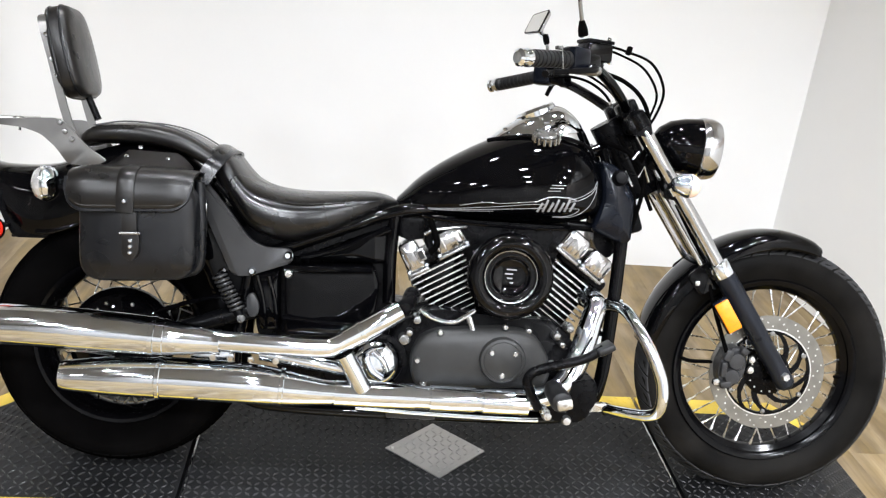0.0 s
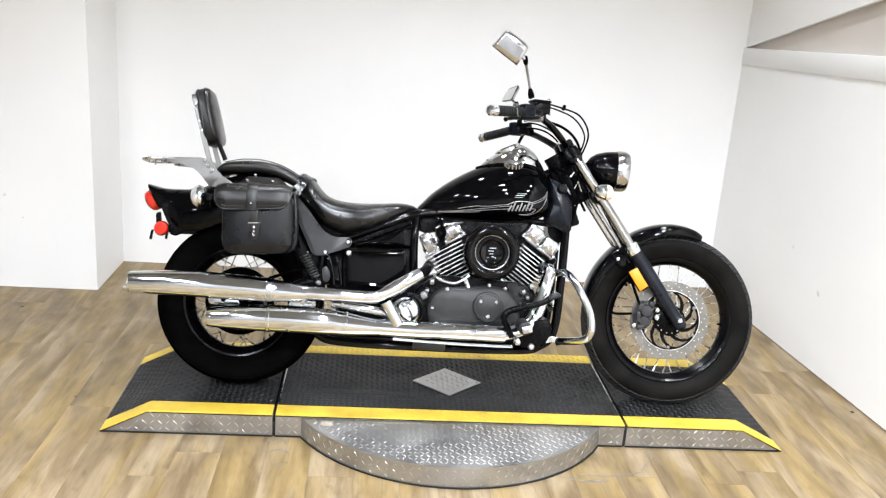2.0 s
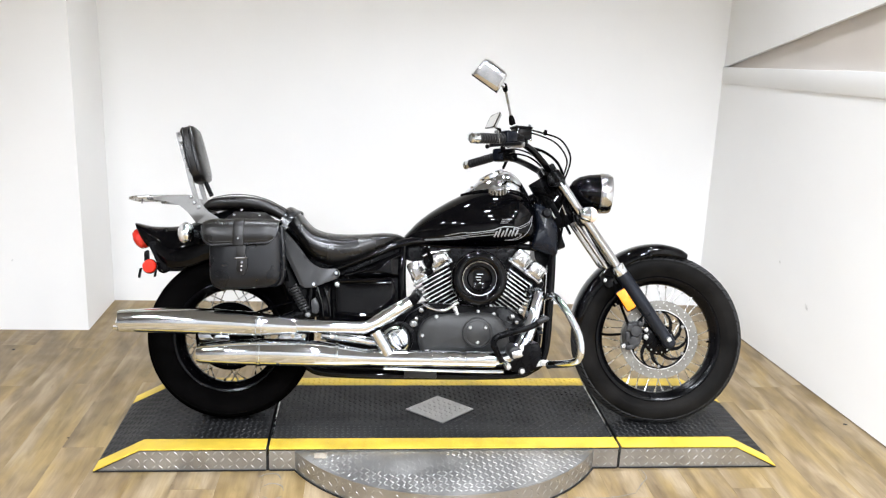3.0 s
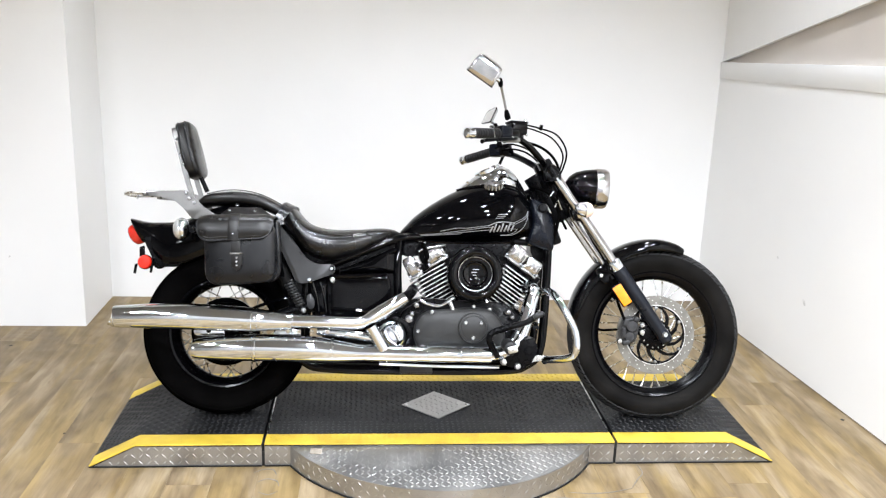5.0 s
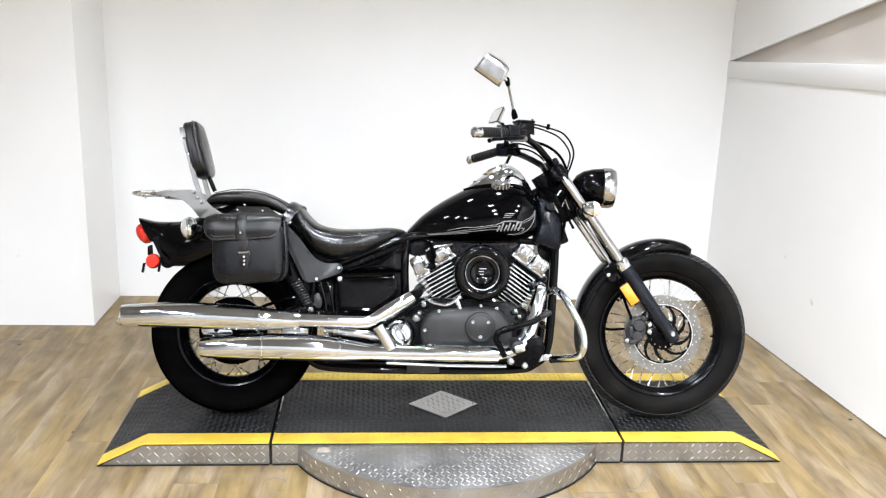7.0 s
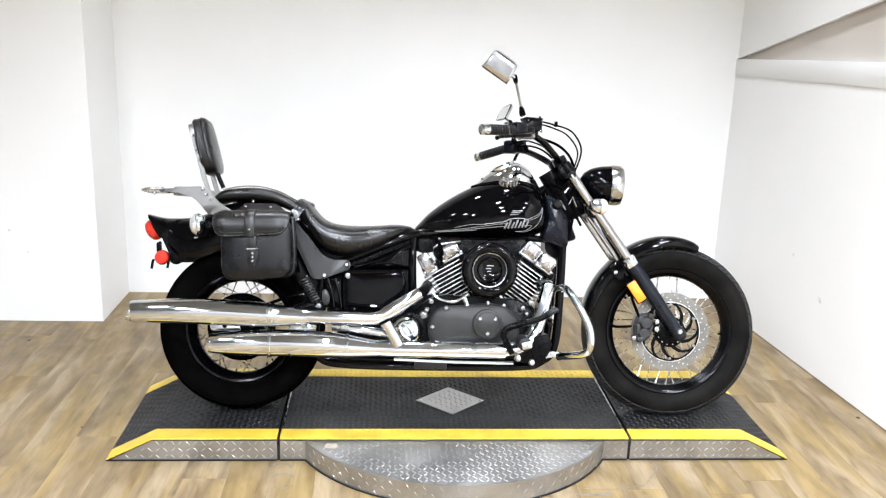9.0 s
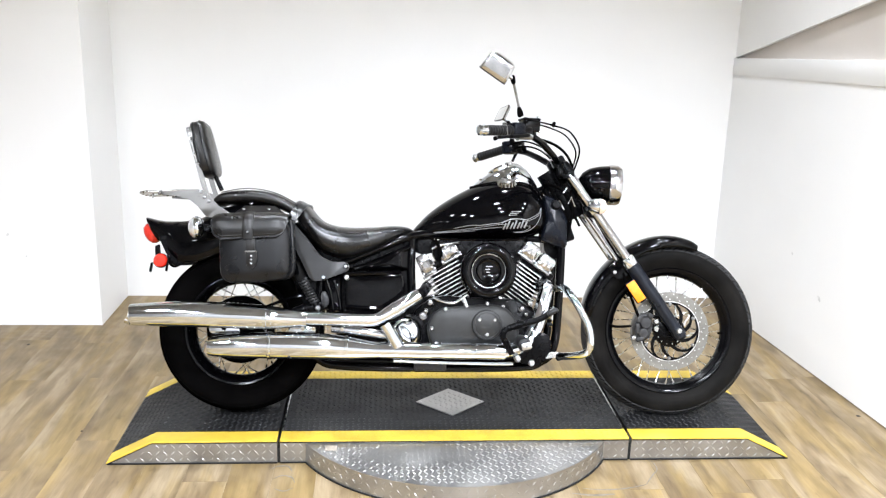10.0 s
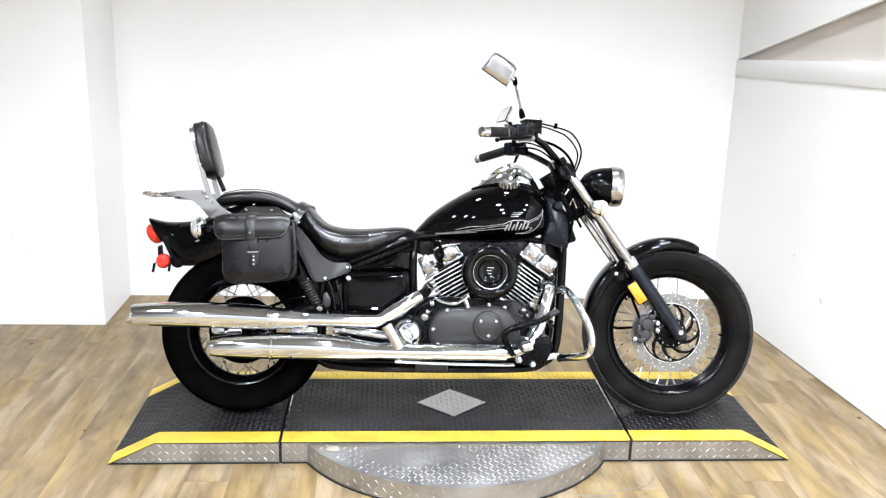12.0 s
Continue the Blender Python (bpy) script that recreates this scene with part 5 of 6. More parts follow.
def lid_ring(x):
    """Cross ring of the flap at x: flat on top, bent over a soft edge, its lower corners round."""
    e = min(x + 0.055, 0.206 - x) / 0.046
    lip = 0.641 + 0.065 * (x + 0.055) + (0.046 * (1 - math.sqrt(max(0.0, 1 - (1 - e) ** 2))) if e < 1 else 0.0)
    sh = 0.007 * (1 - min(1.0, e)) ** 2
    rise = 0.024 * (x - 0.075)
    swell = 0.003 * math.sin(math.pi * (x + 0.055) / 0.261)
    out = [(x, y + sh - (swell if k > 4 else 0), max(z - sh + rise, lip + 0.001 * (8 - k))) for k, (y, z) in enumerate(PR)]
    return out + [(x, -0.321 + sh, lip), (x, -0.313 + sh, lip), (x, -0.313 + sh, max(0.672, lip + 0.001)), (x, -0.306, 0.706), (x, -0.29, 0.720 + rise), (x, -0.22, 0.732 + rise), (x, -0.165, 0.730 + rise)]


LID = [lid_ring(x) for x in np.linspace(-0.055, 0.206, 33)]
lid = bpart("bag_lid", skin(bmesh.new(), LID), M_LEATHER2, bag, "leather flap with a piped edge", 60)
bpart("lid_piping", T([LID[0][4]] + [r[8] for r in LID] + [LID[-1][4]], 0.0042, 6, smooth=False), M_LEATHER, bag)
edge_line = [(x, y - 0.0025, z + 0.010) for x, y, z in (r[8] for r in LID[3:-3])]
bpart("lid_stitching", T(edge_line, 0.0011, 5, smooth=False), M_THREAD, bag, "stitched line inside the edge")
SP = []
for x in (0.054, 0.058, 0.086, 0.090):
    q = 0.0 if x in (0.058, 0.086) else 0.002
    SP.append([(x, y - 0.0075 + q, z + 0.003 - q) for y, z in PR[1:]] + [(x, -0.3305 + q, 0.645)] + [(x, -0.322, 0.645), (x, -0.322, 0.69), (x, -0.30, 0.724), (x, -0.225, 0.733)])
bpart("bag_strap", skin(bmesh.new(), SP), M_LEATHER2, bag, "leather closing strap")
bpart("strap_tongue", plate(rounded([(0.062, 0.66), (0.094, 0.66), (0.098, 0.590), (0.066, 0.590)], 0.004), -0.3190, -0.300, 0.0015), M_LEATHER2, bag)
bpart("strap_base", plate(rounded([(0.066, 0.600), (0.104, 0.602), (0.103, 0.556), (0.087, 0.538), (0.068, 0.554)], 0.010), -0.3220, -0.300, 0.0015), M_LEATHER2, bag)
bpart("strap_loop", T([(0.062, -0.3225, 0.600), (0.106, -0.3225, 0.602)], 0.0030, 8, smooth=False), M_STEEL, bag, "steel strap loop")
for x, y, z in ((0.073, -0.333, 0.669), (0.086, -0.3220, 0.586), (0.086, -0.3220, 0.573), (0.086, -0.3220, 0.560)):
    bpart("rivet", L([(0, 0.006), (0.0040, 0.005), (0.0058, 0.001), (0.0058, -0.001)], (x, y, z), (0, -1, 0), 14), M_CHROME, bag, "chrome rivet")
bpart("gusset", T([(0.208, -0.235, 0.715), (0.217, -0.240, 0.62), (0.215, -0.238, 0.53), (0.18, -0.235, 0.508)], 0.011, 10), M_LEATHER, bag, "rounded side gusset")
bpart("gusset_clip", B((0.220, -0.215, 0.655), (0.006, 0.006, 0.030), None, 0.002), M_ALU, bag)
yk = []
for x in np.linspace(-0.012, 0.172, 11):
    k = min(1.0, (x + 0.012) / 0.034, (0.172 - x) / 0.030)
    yk.append([(x, -0.22, 0.735), (x, -0.165, 0.738 + 0.012 * k), (x, -0.128, 0.742 + 0.030 * k), (x, -0.124, 0.738 + 0.030 * k), (x, -0.165, 0.732 + 0.012 * k), (x, -0.22, 0.730)])
yoke = bpart("bag_yoke", skin(bmesh.new(), yk), M_LEATHER2, bag, "leather yoke over the fender")
for x, y, z in ((0.026, -0.150, 0.757), (0.118, -0.150, 0.757), (0.048, -0.118, 0.779)):
    bpart("yoke_rivet", L([(0, 0.005), (0.005, 0.004), (0.0065, 0)], (x, y, z), (0, -0.5, 1), 12), M_CHROME, bag)

# frame, boxes and filling behind the engine
core = bpart("frame_core", plate(rounded([(0.30, 0.55), (0.40, 0.575), (0.60, 0.630), (0.636, 0.60), (0.640, 0.45), (0.70, 0.44), (0.78, 0.46), (1.06, 0.45), (1.12, 0.40), (1.10, 0.30), (1.13, 0.21), (0.60, 0.215), (0.40, 0.24), (0.33, 0.35)], 0.02), -0.055, 0.055, 0.006), M_BLACKM, None, "black frame and engine core")
bpart("carburettor", plate(rounded([(0.835, 0.46), (0.722, 0.60), (0.726, 0.640), (0.75, 0.662), (1.08, 0.664), (1.088, 0.640), (1.06, 0.60), (1.01, 0.46)], 0.02), -0.075, 0.075, 0.01), M_BLACKM, None, "black carburettor body")
for y in (-0.098, 0.098):
    ft = bpart("frame_rail", T([(0.30, y, 0.53), (0.41, y, 0.573), (0.53, y, 0.624), (0.655, y * 0.9, 0.672), (0.80, y * 0.6, 0.70), (1.15, y * 0.3, 0.86)], 0.016, 12), M_BLACK, None, "gloss black frame rail")
    bpart("down_tube", T([(1.16, y * 0.4, 0.86), (1.205, y * 0.7, 0.72), (1.212, y * 0.9, 0.66), (1.202, y, 0.42), (1.186, y, 0.26), (1.14, y, 0.205), (1.05, y, 0.182), (0.70, y * 1.15, 0.178), (0.42, y * 1.15, 0.181), (0.315, y * 1.1, 0.200), (0.285, y, 0.27), (0.31, y, 0.50)], 0.0165, 12), M_BLACK, None, "gloss black cradle tube")
    bpart("seat_stay", T([(0.43, y * 1.05, 0.545), (0.53, y * 1.05, 0.575), (0.64, y * 1.05, 0.628)], 0.009, 10), M_BLACK)
bpart("seat_base", plate(rounded([(0.215, 0.66), (0.26, 0.60), (0.33, 0.555), (0.42, 0.545), (0.64, 0.64), (0.64, 0.67), (0.45, 0.64)], 0.02), -0.095, 0.095, 0.006), M_BLACKM, None, "black seat base")
bpart("side_panel", domed(rounded([(0.455, 0.545), (0.632, 0.640), (0.640, 0.545), (0.50, 0.540)], 0.012, 5), -0.06, -0.104, 0.012, 0.012), M_BLACK, None, "gloss black triangular side panel")
sbx = bpart("side_box", domed(rounded([(0.398, 0.528), (0.606, 0.540), (0.622, 0.50), (0.612, 0.385), (0.590, 0.366), (0.405, 0.362)], 0.016, 5), -0.05, -0.147, 0.004, 0.008), M_BLACK, None, "gloss black side cover")
bpart("box_lip", T([(0.396, -0.148, 0.523), (0.50, -0.154, 0.528), (0.60, -0.148, 0.532)], 0.0075, 8), M_BLACK, sbx)
bpart("box_lip", T([(0.40, -0.148, 0.405), (0.50, -0.154, 0.400), (0.595, -0.150, 0.398)], 0.0075, 8), M_BLACK, sbx)
bpart("box_latch", L([(0, 0.008), (0.008, 0.007), (0.011, 0.0)], (0.407, -0.152, 0.512), (0, -1, 0), 16), M_ALU, sbx, "round silver lock")
bpart("rear_panel", domed(rounded([(0.315, 0.505), (0.385, 0.520), (0.392, 0.37), (0.345, 0.366)], 0.012, 5), -0.05, -0.128, 0.010, 0.014), M_BLACK, None, "gloss black rear side cover")
for x in (0.345, 0.372):
    bpart("panel_rib", T([(x - 0.012, -0.137, 0.50), (x + 0.006, -0.139, 0.44), (x + 0.014, -0.137, 0.375)], 0.005, 8), M_BLACK)
bpart("frame_post", T([(0.648, -0.085, 0.665), (0.644, -0.095, 0.56), (0.648, -0.095, 0.45)], 0.016, 12), M_BLACK)
bpart("swingarm", T([(0.02, -0.105, 0.325), (0.15, -0.118, 0.355), (0.28, -0.115, 0.40), (0.36, -0.09, 0.42)], [0.020, 0.020, 0.022, 0.025], 14), M_BLACKM, None, "black swingarm")
bpart("swingarm", T([(0.02, 0.105, 0.325), (0.15, 0.118, 0.355), (0.28, 0.115, 0.40), (0.36, 0.09, 0.42)], [0.030, 0.030, 0.03, 0.03], 14), M_BLACKM)
bpart("brake_rod", T([(0.10, -0.125, 0.395), (0.20, -0.13, 0.432), (0.30, -0.13, 0.455)], 0.006, 8), M_BLACK)
bpart("fender_inner", plate(rounded([(0.20, 0.60), (0.30, 0.55), (0.34, 0.40), (0.26, 0.37), (0.23, 0.45)], 0.02), -0.10, 0.10, 0.008), M_BLACKM, None, "black inner mudguard")
# shock spring
sp = []
for k in range(0, 9 * 14 + 1):
    a = 2 * math.pi * k / 14
    t = k / (9 * 14)
    c = Vector((0.243, -0.142, 0.500)).lerp(Vector((0.292, -0.142, 0.418)), t)
    u = Vector((0.86, 0, 0.51))
    c += u * math.cos(a) * 0.0155 + Vector((0, 1, 0)) * math.sin(a) * 0.0155
    sp.append(tuple(c))
shk = bpart("shock_spring", T(sp, 0.0036, 6, smooth=False), M_SATIN, None, "dark steel coil spring")
bpart("shock_body", T([(0.243, -0.142, 0.50), (0.30, -0.142, 0.40)], 0.011, 12, smooth=False), M_BLACKM, shk)
bpart("shock_foot", L([(0, 0.016), (0.009, 0.015), (0.011, -0.015), (0, -0.016)], (0.302, -0.142, 0.398), (0, -1, 0), 16), M_STEEL, shk)
bpart("peg_bracket", plate(rounded([(0.312, 0.452), (0.328, 0.462), (0.344, 0.43), (0.338, 0.402), (0.318, 0.404)], 0.01), -0.150, -0.136, 0.003), M_SATIN, None, "steel passenger peg bracket")

# engine
eng = bpart("crankcase", plate(rounded([(0.66, 0.40), (0.75, 0.45), (0.92, 0.44), (1.05, 0.44), (1.13, 0.36), (1.12, 0.24), (1.04, 0.215), (0.70, 0.215), (0.64, 0.27)], 0.03), -0.145, 0.145, 0.012), M_BLACKM, None, "black engine crankcase")
CO = [(0.709, 0.296), (0.705, 0.340), (0.722, 0.384), (0.762, 0.406), (0.856, 0.414), (0.927, 0.422), (0.981, 0.415), (1.012, 0.396), (1.040, 0.352), (1.046, 0.307), (1.032, 0.278), (0.86, 0.268), (0.722, 0.266)]
cov = bpart("clutch_cover", domed(rounded(CO, 0.03, 4), -0.135, -0.190, 0.013, 0.022), M_CASE, eng, "satin grey clutch cover", 60)
rcv = bpart("round_cover", L([(0.055, -0.022), (0.055, 0.006), (0.052, 0.012), (0.046, 0.014), (0.044, 0.012), (0.028, 0.017), (0, 0.019)], (0.922, -0.203, 0.347), (0, -1, 0), 56), M_CASE, eng, "round satin grey engine cover")
for a in (35, 145, 270):
    bpart("cover_bolt", L([(0, 0.006), (0.005, 0.006), (0.0075, 0.003), (0.008, 0)], (0.922 + 0.034 * math.cos(radians(a)), -0.2165, 0.347 + 0.034 * math.sin(radians(a))), (0, -1, 0), 12), M_ALU, eng)
for x, z in ((0.722, 0.332), (0.772, 0.402), (0.925, 0.425), (1.042, 0.345), (1.000, 0.285), (0.74, 0.278)):
    bpart("cover_bolt", L([(0, 0.008), (0.005, 0.008), (0.007, 0.005), (0.008, 0)], (x, -0.192, z), (0, -1, 0), 12), M_ALU, eng)


def cylinder(name, base, tilt, n, half, taper, gap):
    """A finned cylinder whose axis leans by tilt degrees from upright (towards the front: plus)."""
    u = Vector((math.sin(radians(tilt)), 0, math.cos(radians(tilt))))
    v = Vector((math.cos(radians(tilt)), 0, -math.sin(radians(tilt))))
    b0 = Vector((base[0], 0, base[1]))
    rot = Matrix.Rotation(radians(tilt), 4, "Y")
    c = b0 + u * (gap * (n - 1) / 2)
    cyl = bpart(name, B(tuple(c), (half * 1.25, 0.17, gap * n), rot, 0.01), M_BLACKM, eng, "black finned cylinder")
    for k in range(n):
        h = half * (taper + (1 - taper) * min(1, k / (n * 0.8)))
        p = b0 + u * gap * k
        bpart("fin", B(tuple(p), (h * 2, 0.206, 0.0048), rot, 0.0012), M_BLACKM, eng)
        q = p + Vector((0, -0.1042, 0))
        bpart("fin_edge", B(tuple(q), (h * 2 - 0.006, 0.0022, 0.0037 if k > n * 0.35 else 0.0018), rot), M_ALU, eng, "machined bright fin edge" if k == 0 else "")
    return b0 + u * gap * n, u, v, rot


t1, u1, v1, r1 = cylinder("rear_cylinder", (0.826, 0.428), -30, 10, 0.075, 0.58, 0.0150)
t2, u2, v2, r2 = cylinder("front_cylinder", (1.020, 0.408), 35, 12, 0.078, 0.56, 0.0143)
# heads: a black joint plate with two domed cast lobes on each
def lobe(c, u, v, hv, hu, y0, y1, nick=0.0):
    """A domed casting whose outline lies in the plane of the axes v and u round c."""
    o = rounded([(-hv, -hu), (hv, -hu), (hv, hu * 0.55), (hv * 0.72, hu), (-hv * 0.80, hu), (-hv, hu * 0.62)], min(hv, hu) * 0.30, 3)
    q = [(c[0] + v.x * a + u.x * b, c[1] + v.z * a + u.z * b) for a, b in o]
    return domed(q, y0, y1, 0.010, 0.010)


for nm, t, u, v, r, blocks in (
    ("rear_head", t1, u1, v1, r1, ((0.697, 0.566, 0.025, 0.038), (0.783, 0.611, 0.040, 0.026))),
    ("front_head", t2, u2, v2, r2, ((1.093, 0.622, 0.034, 0.031), (1.153, 0.577, 0.034, 0.029))),
):
    bpart(nm, B(tuple(t + u * 0.010), (0.140, 0.18, 0.030), r, 0.010), M_BLACKM, eng, "black cylinder head")
    for x, z, hv, hu in blocks:
        bpart("head_cover", lobe((x, z), u, v, hv, hu, -0.035, -0.112), M_CAST, eng, "polished cast head cover")
        c = Vector((x, -0.116, z))
        for q, l in ((-0.80, 0.8), (-0.40, 1.0), (0.0, 1.05), (0.40, 1.0), (0.80, 0.75)):
            bpart("cover_rib", B(tuple(c + v * (hv * q)), (hv * 0.15, 0.012, hu * 1.35 * l), r, 0.003), M_CAST, eng)
        bpart("cover_flange", B(tuple(Vector((x, -0.080, z)) - u * (hu + 0.003)), (hv * 2.05, 0.074, 0.008), r, 0.002), M_STEEL, eng)
        for sg in (-1, 1):
            bpart("head_bolt", L([(0, 0.010), (0.004, 0.010), (0.0062, 0.006), (0.0065, -0.01)], tuple(Vector((x, -0.112, z)) + v * (sg * hv * 0.92) - u * (hu * 0.80)), (0, -1, 0), 10), M_CHROME, eng)
# plug bracket with its square opening, on the rear head
bpart("plug_bracket", B((0.716, -0.128, 0.575), (0.020, 0.010, 0.030), r1, 0.002), M_STEEL, eng, "steel plug bracket")
bpart("plug_opening", B((0.716, -0.1335, 0.575), (0.012, 0.002, 0.020), r1), M_GAP, eng)
bpart("plug_lead", T([(0.738, -0.118, 0.580), (0.752, -0.122, 0.600), (0.745, -0.115, 0.632), (0.735, -0.09, 0.655)], 0.0075, 10), M_RUBBER, eng, "black spark plug lead")
bpart("head_stay", T([(0.722, -0.10, 0.622), (0.75, -0.105, 0.636), (0.825, -0.105, 0.648)], 0.0045, 8), M_STEEL, eng, "thin steel head stay")
# air cleaner
AIR = (0.928, -0.188, 0.544)
air = bpart("air_cleaner", L([(0.060, -0.06), (0.094, -0.046), (0.1015, -0.032), (0.1035, -0.012), (0.1005, 0.005), (0.092, 0.015), (0.080, 0.018), (0.070, 0.014), (0.0645, 0.006), (0.0620, 0.000), (0.0560, -0.003),
                             (0.050, -0.001), (0.046, -0.003), (0.044, -0.009), (0.034, -0.013), (0, -0.014)], AIR, (0, -1, 0), 72), M_GLOSS, None, "gloss black round air cleaner", 60)
for k, (dx, w) in enumerate(((0.003, 0.024), (-0.003, 0.019), (-0.001, 0.013), (0.004, 0.008))):
    bpart("emblem_bar", B((AIR[0] + dx, AIR[1] + 0.0125, AIR[2] + 0.016 - 0.0105 * k), (w, 0.0014, 0.0032)), M_GREY, air)
# bright ring imitates the highlight that runs round the groove
bpart("glint_ring", L([(0.0600, 0.0000), (0.0612, 0.0026), (0.0630, 0.0030), (0.0640, 0.0010)], AIR, (0, -1, 0), 64, True), M_STEEL, air, "thin bright ring imitating a glint")
for k in range(6):
    a = 2 * math.pi * (k + 0.5) / 6
    bpart("shell_screw", L([(0, 0.005), (0.004, 0.004), (0.005, 0)], (AIR[0] + 0.1015 * math.cos(a), AIR[1] + 0.022, AIR[2] + 0.1015 * math.sin(a)), (math.cos(a), -0.5, math.sin(a)), 8), M_BLACKM, air)
bpart("intake", T([(0.928, -0.15, 0.545), (0.928, 0, 0.55)], 0.055, 20, smooth=False), M_BLACKM, eng)
# black filler blocks, made up to close see-through gaps beside the heads
bpart("gap_filler", plate(rounded([(0.650, 0.668), (0.654, 0.612), (0.690, 0.600), (0.735, 0.610), (0.74, 0.66)], 0.012), -0.06, 0.06, 0.006), M_BLACKM, None, "black filler block beside the rear head")
bpart("gap_filler", plate(rounded([(1.150, 0.665), (1.152, 0.625), (1.18, 0.585), (1.21, 0.60), (1.21, 0.67)], 0.012), -0.05, 0.05, 0.006), M_BLACKM)
# pipes and brackets under the cylinders
bpart("oil_pipe", T([(0.722, -0.165, 0.450), (0.738, -0.170, 0.438), (0.765, -0.172, 0.428), (0.80, -0.172, 0.424), (0.825, -0.172, 0.436), (0.852, -0.168, 0.455)], 0.0062, 10), M_CHROME, eng, "thin chrome oil pipe")
bpart("pipe_tab", T([(0.838, -0.172, 0.440), (0.846, -0.176, 0.418), (0.850, -0.180, 0.404)], 0.0075, 8), M_ALU, eng)
bpart("base_strip", T([(0.966, -0.120, 0.452), (1.00, -0.122, 0.424), (1.045, -0.122, 0.392)], 0.0055, 8), M_ALU, eng, "bright cylinder base rim")
for x, z, r in ((0.985, 0.414, 0.009), (1.055, 0.405, 0.011), (1.085, 0.425, 0.012), (1.070, 0.385, 0.009), (0.716, 0.424, 0.012), (0.700, 0.392, 0.010)):
    bpart("engine_bolt", L([(0, 0.014), (r * 0.7, 0.012), (r, 0.0), (r, -0.03)], (x, -0.165, z), (0, -1, 0), 14), M_STEEL, eng)
bpart("engine_bolt", L([(0, 0.012), (0.012, 0.010), (0.016, 0.0), (0.016, -0.02)], (0.690, -0.150, 0.372), (0, -1, 0), 18), M_STEEL, eng)
fdv = bpart("chrome_case", L([(0.058, -0.05), (0.058, 0.0), (0.052, 0.012), (0.040, 0.022), (0.020, 0.026), (0, 0.027)], (0.625, -0.160, 0.312), (0, -1, 0), 40), M_CHROME, None, "chrome round gear case cover")
bpart("case_ring", L([(0.058, -0.02), (0.070, -0.02), (0.070, -0.006), (0.058, -0.004)], (0.632, -0.160, 0.312), (0, -1, 0), 40, True), M_BLACKM, fdv)
bpart("case_rib", T([(0.600, -0.186, 0.330), (0.615, -0.190, 0.300), (0.640, -0.186, 0.280)], 0.010, 10), M_CHROME, fdv)
bpart("case_rib", T([(0.618, -0.184, 0.345), (0.640, -0.186, 0.325), (0.652, -0.182, 0.30)], 0.008, 10), M_CHROME, fdv)

# exhaust
up = bpart("upper_muffler", T([(-0.337, -0.265, 0.372), (-0.318, -0.265, 0.373), (-0.13, -0.265, 0.377), (0.06, -0.264, 0.372), (0.155, -0.263, 0.368), (0.262, -0.26, 0.364)], [0.0370, 0.0390, 0.0458, 0.0445, 0.0400, 0.0275], 32), M_CHROME, None, "long chrome upper muffler", 50)
bpart("muffler_end", L([(0.031, 0.0015), (0.0355, 0.0012), (0.0366, -0.002), (0.031, -0.05), (0, -0.05)], (-0.337, -0.265, 0.372), (-1, 0, 0), 32), M_CHROME, up)
bpart("muffler_band", L([(0.0405, -0.007), (0.0440, -0.005), (0.0440, 0.005), (0.0405, 0.007)], (0.130, -0.2635, 0.369), (1, 0, -0.04), 32, True), M_CHROME, up)
bpart("muffler_band", L([(0.0385, -0.005), (0.0420, -0.003), (0.0415, 0.003), (0.0380, 0.005)], (0.152, -0.2632, 0.3682), (1, 0, -0.04), 32, True), M_CHROME, up)
bpart("upper_pipe", T([(0.255, -0.26, 0.366), (0.40, -0.258, 0.364), (0.500, -0.255, 0.363), (0.532, -0.252, 0.371), (0.565, -0.248, 0.390)], 0.0235, 24), M_CHROME, up, "chrome exhaust pipe")
bpart("pipe_shield", T([(0.553, -0.248, 0.383), (0.585, -0.245, 0.402), (0.630, -0.240, 0.430), (0.672, -0.230, 0.455)], [0.0262, 0.0266, 0.0262, 0.0235], 24), M_CHROME, up, "chrome pipe heat shield")
bpart("pipe_flange", T([(0.668, -0.230, 0.452), (0.688, -0.205, 0.465), (0.702, -0.15, 0.482)], [0.021, 0.019, 0.02], 16), M_BLACKM, up)
bpart("shield_band", L([(0.0265, -0.005), (0.0295, -0.004), (0.0295, 0.004), (0.0265, 0.005)], (0.588, -0.2448, 0.404), (0.84, 0.09, 0.54), 28, True), M_CHROME, up)
bpart("pipe_clamp", L([(0.0237, -0.008), (0.0290, -0.007), (0.0290, 0.007), (0.0237, 0.008)], (0.268, -0.26, 0.3637), (1, 0, 0), 28, True), M_CHROME, up)
for x in (0.262, 0.30, 0.345, 0.40):
    bpart("shield_screw", L([(0, 0.006), (0.006, 0.005), (0.008, 0)], (x, -0.270, 0.330), (0, -1, -0.3), 10), M_ALU, up)
low = bpart("lower_muffler", T([(-0.074, -0.235, 0.262), (-0.05, -0.235, 0.262), (0.05, -0.235, 0.266), (0.17, -0.235, 0.268), (0.33, -0.234, 0.266), (0.42, -0.232, 0.260), (0.50, -0.230, 0.255), (0.53, -0.228, 0.254)], [0.032, 0.036, 0.045, 0.048, 0.0465, 0.041, 0.032, 0.0295], 32), M_CHROME, None, "long chrome lower muffler", 50)
bpart("muffler_end", L([(0.026, 0.0015), (0.0305, 0.0012), (0.0316, -0.002), (0.026, -0.05), (0, -0.05)], (-0.074, -0.235, 0.262), (-1, 0, 0), 32), M_CHROME, low)
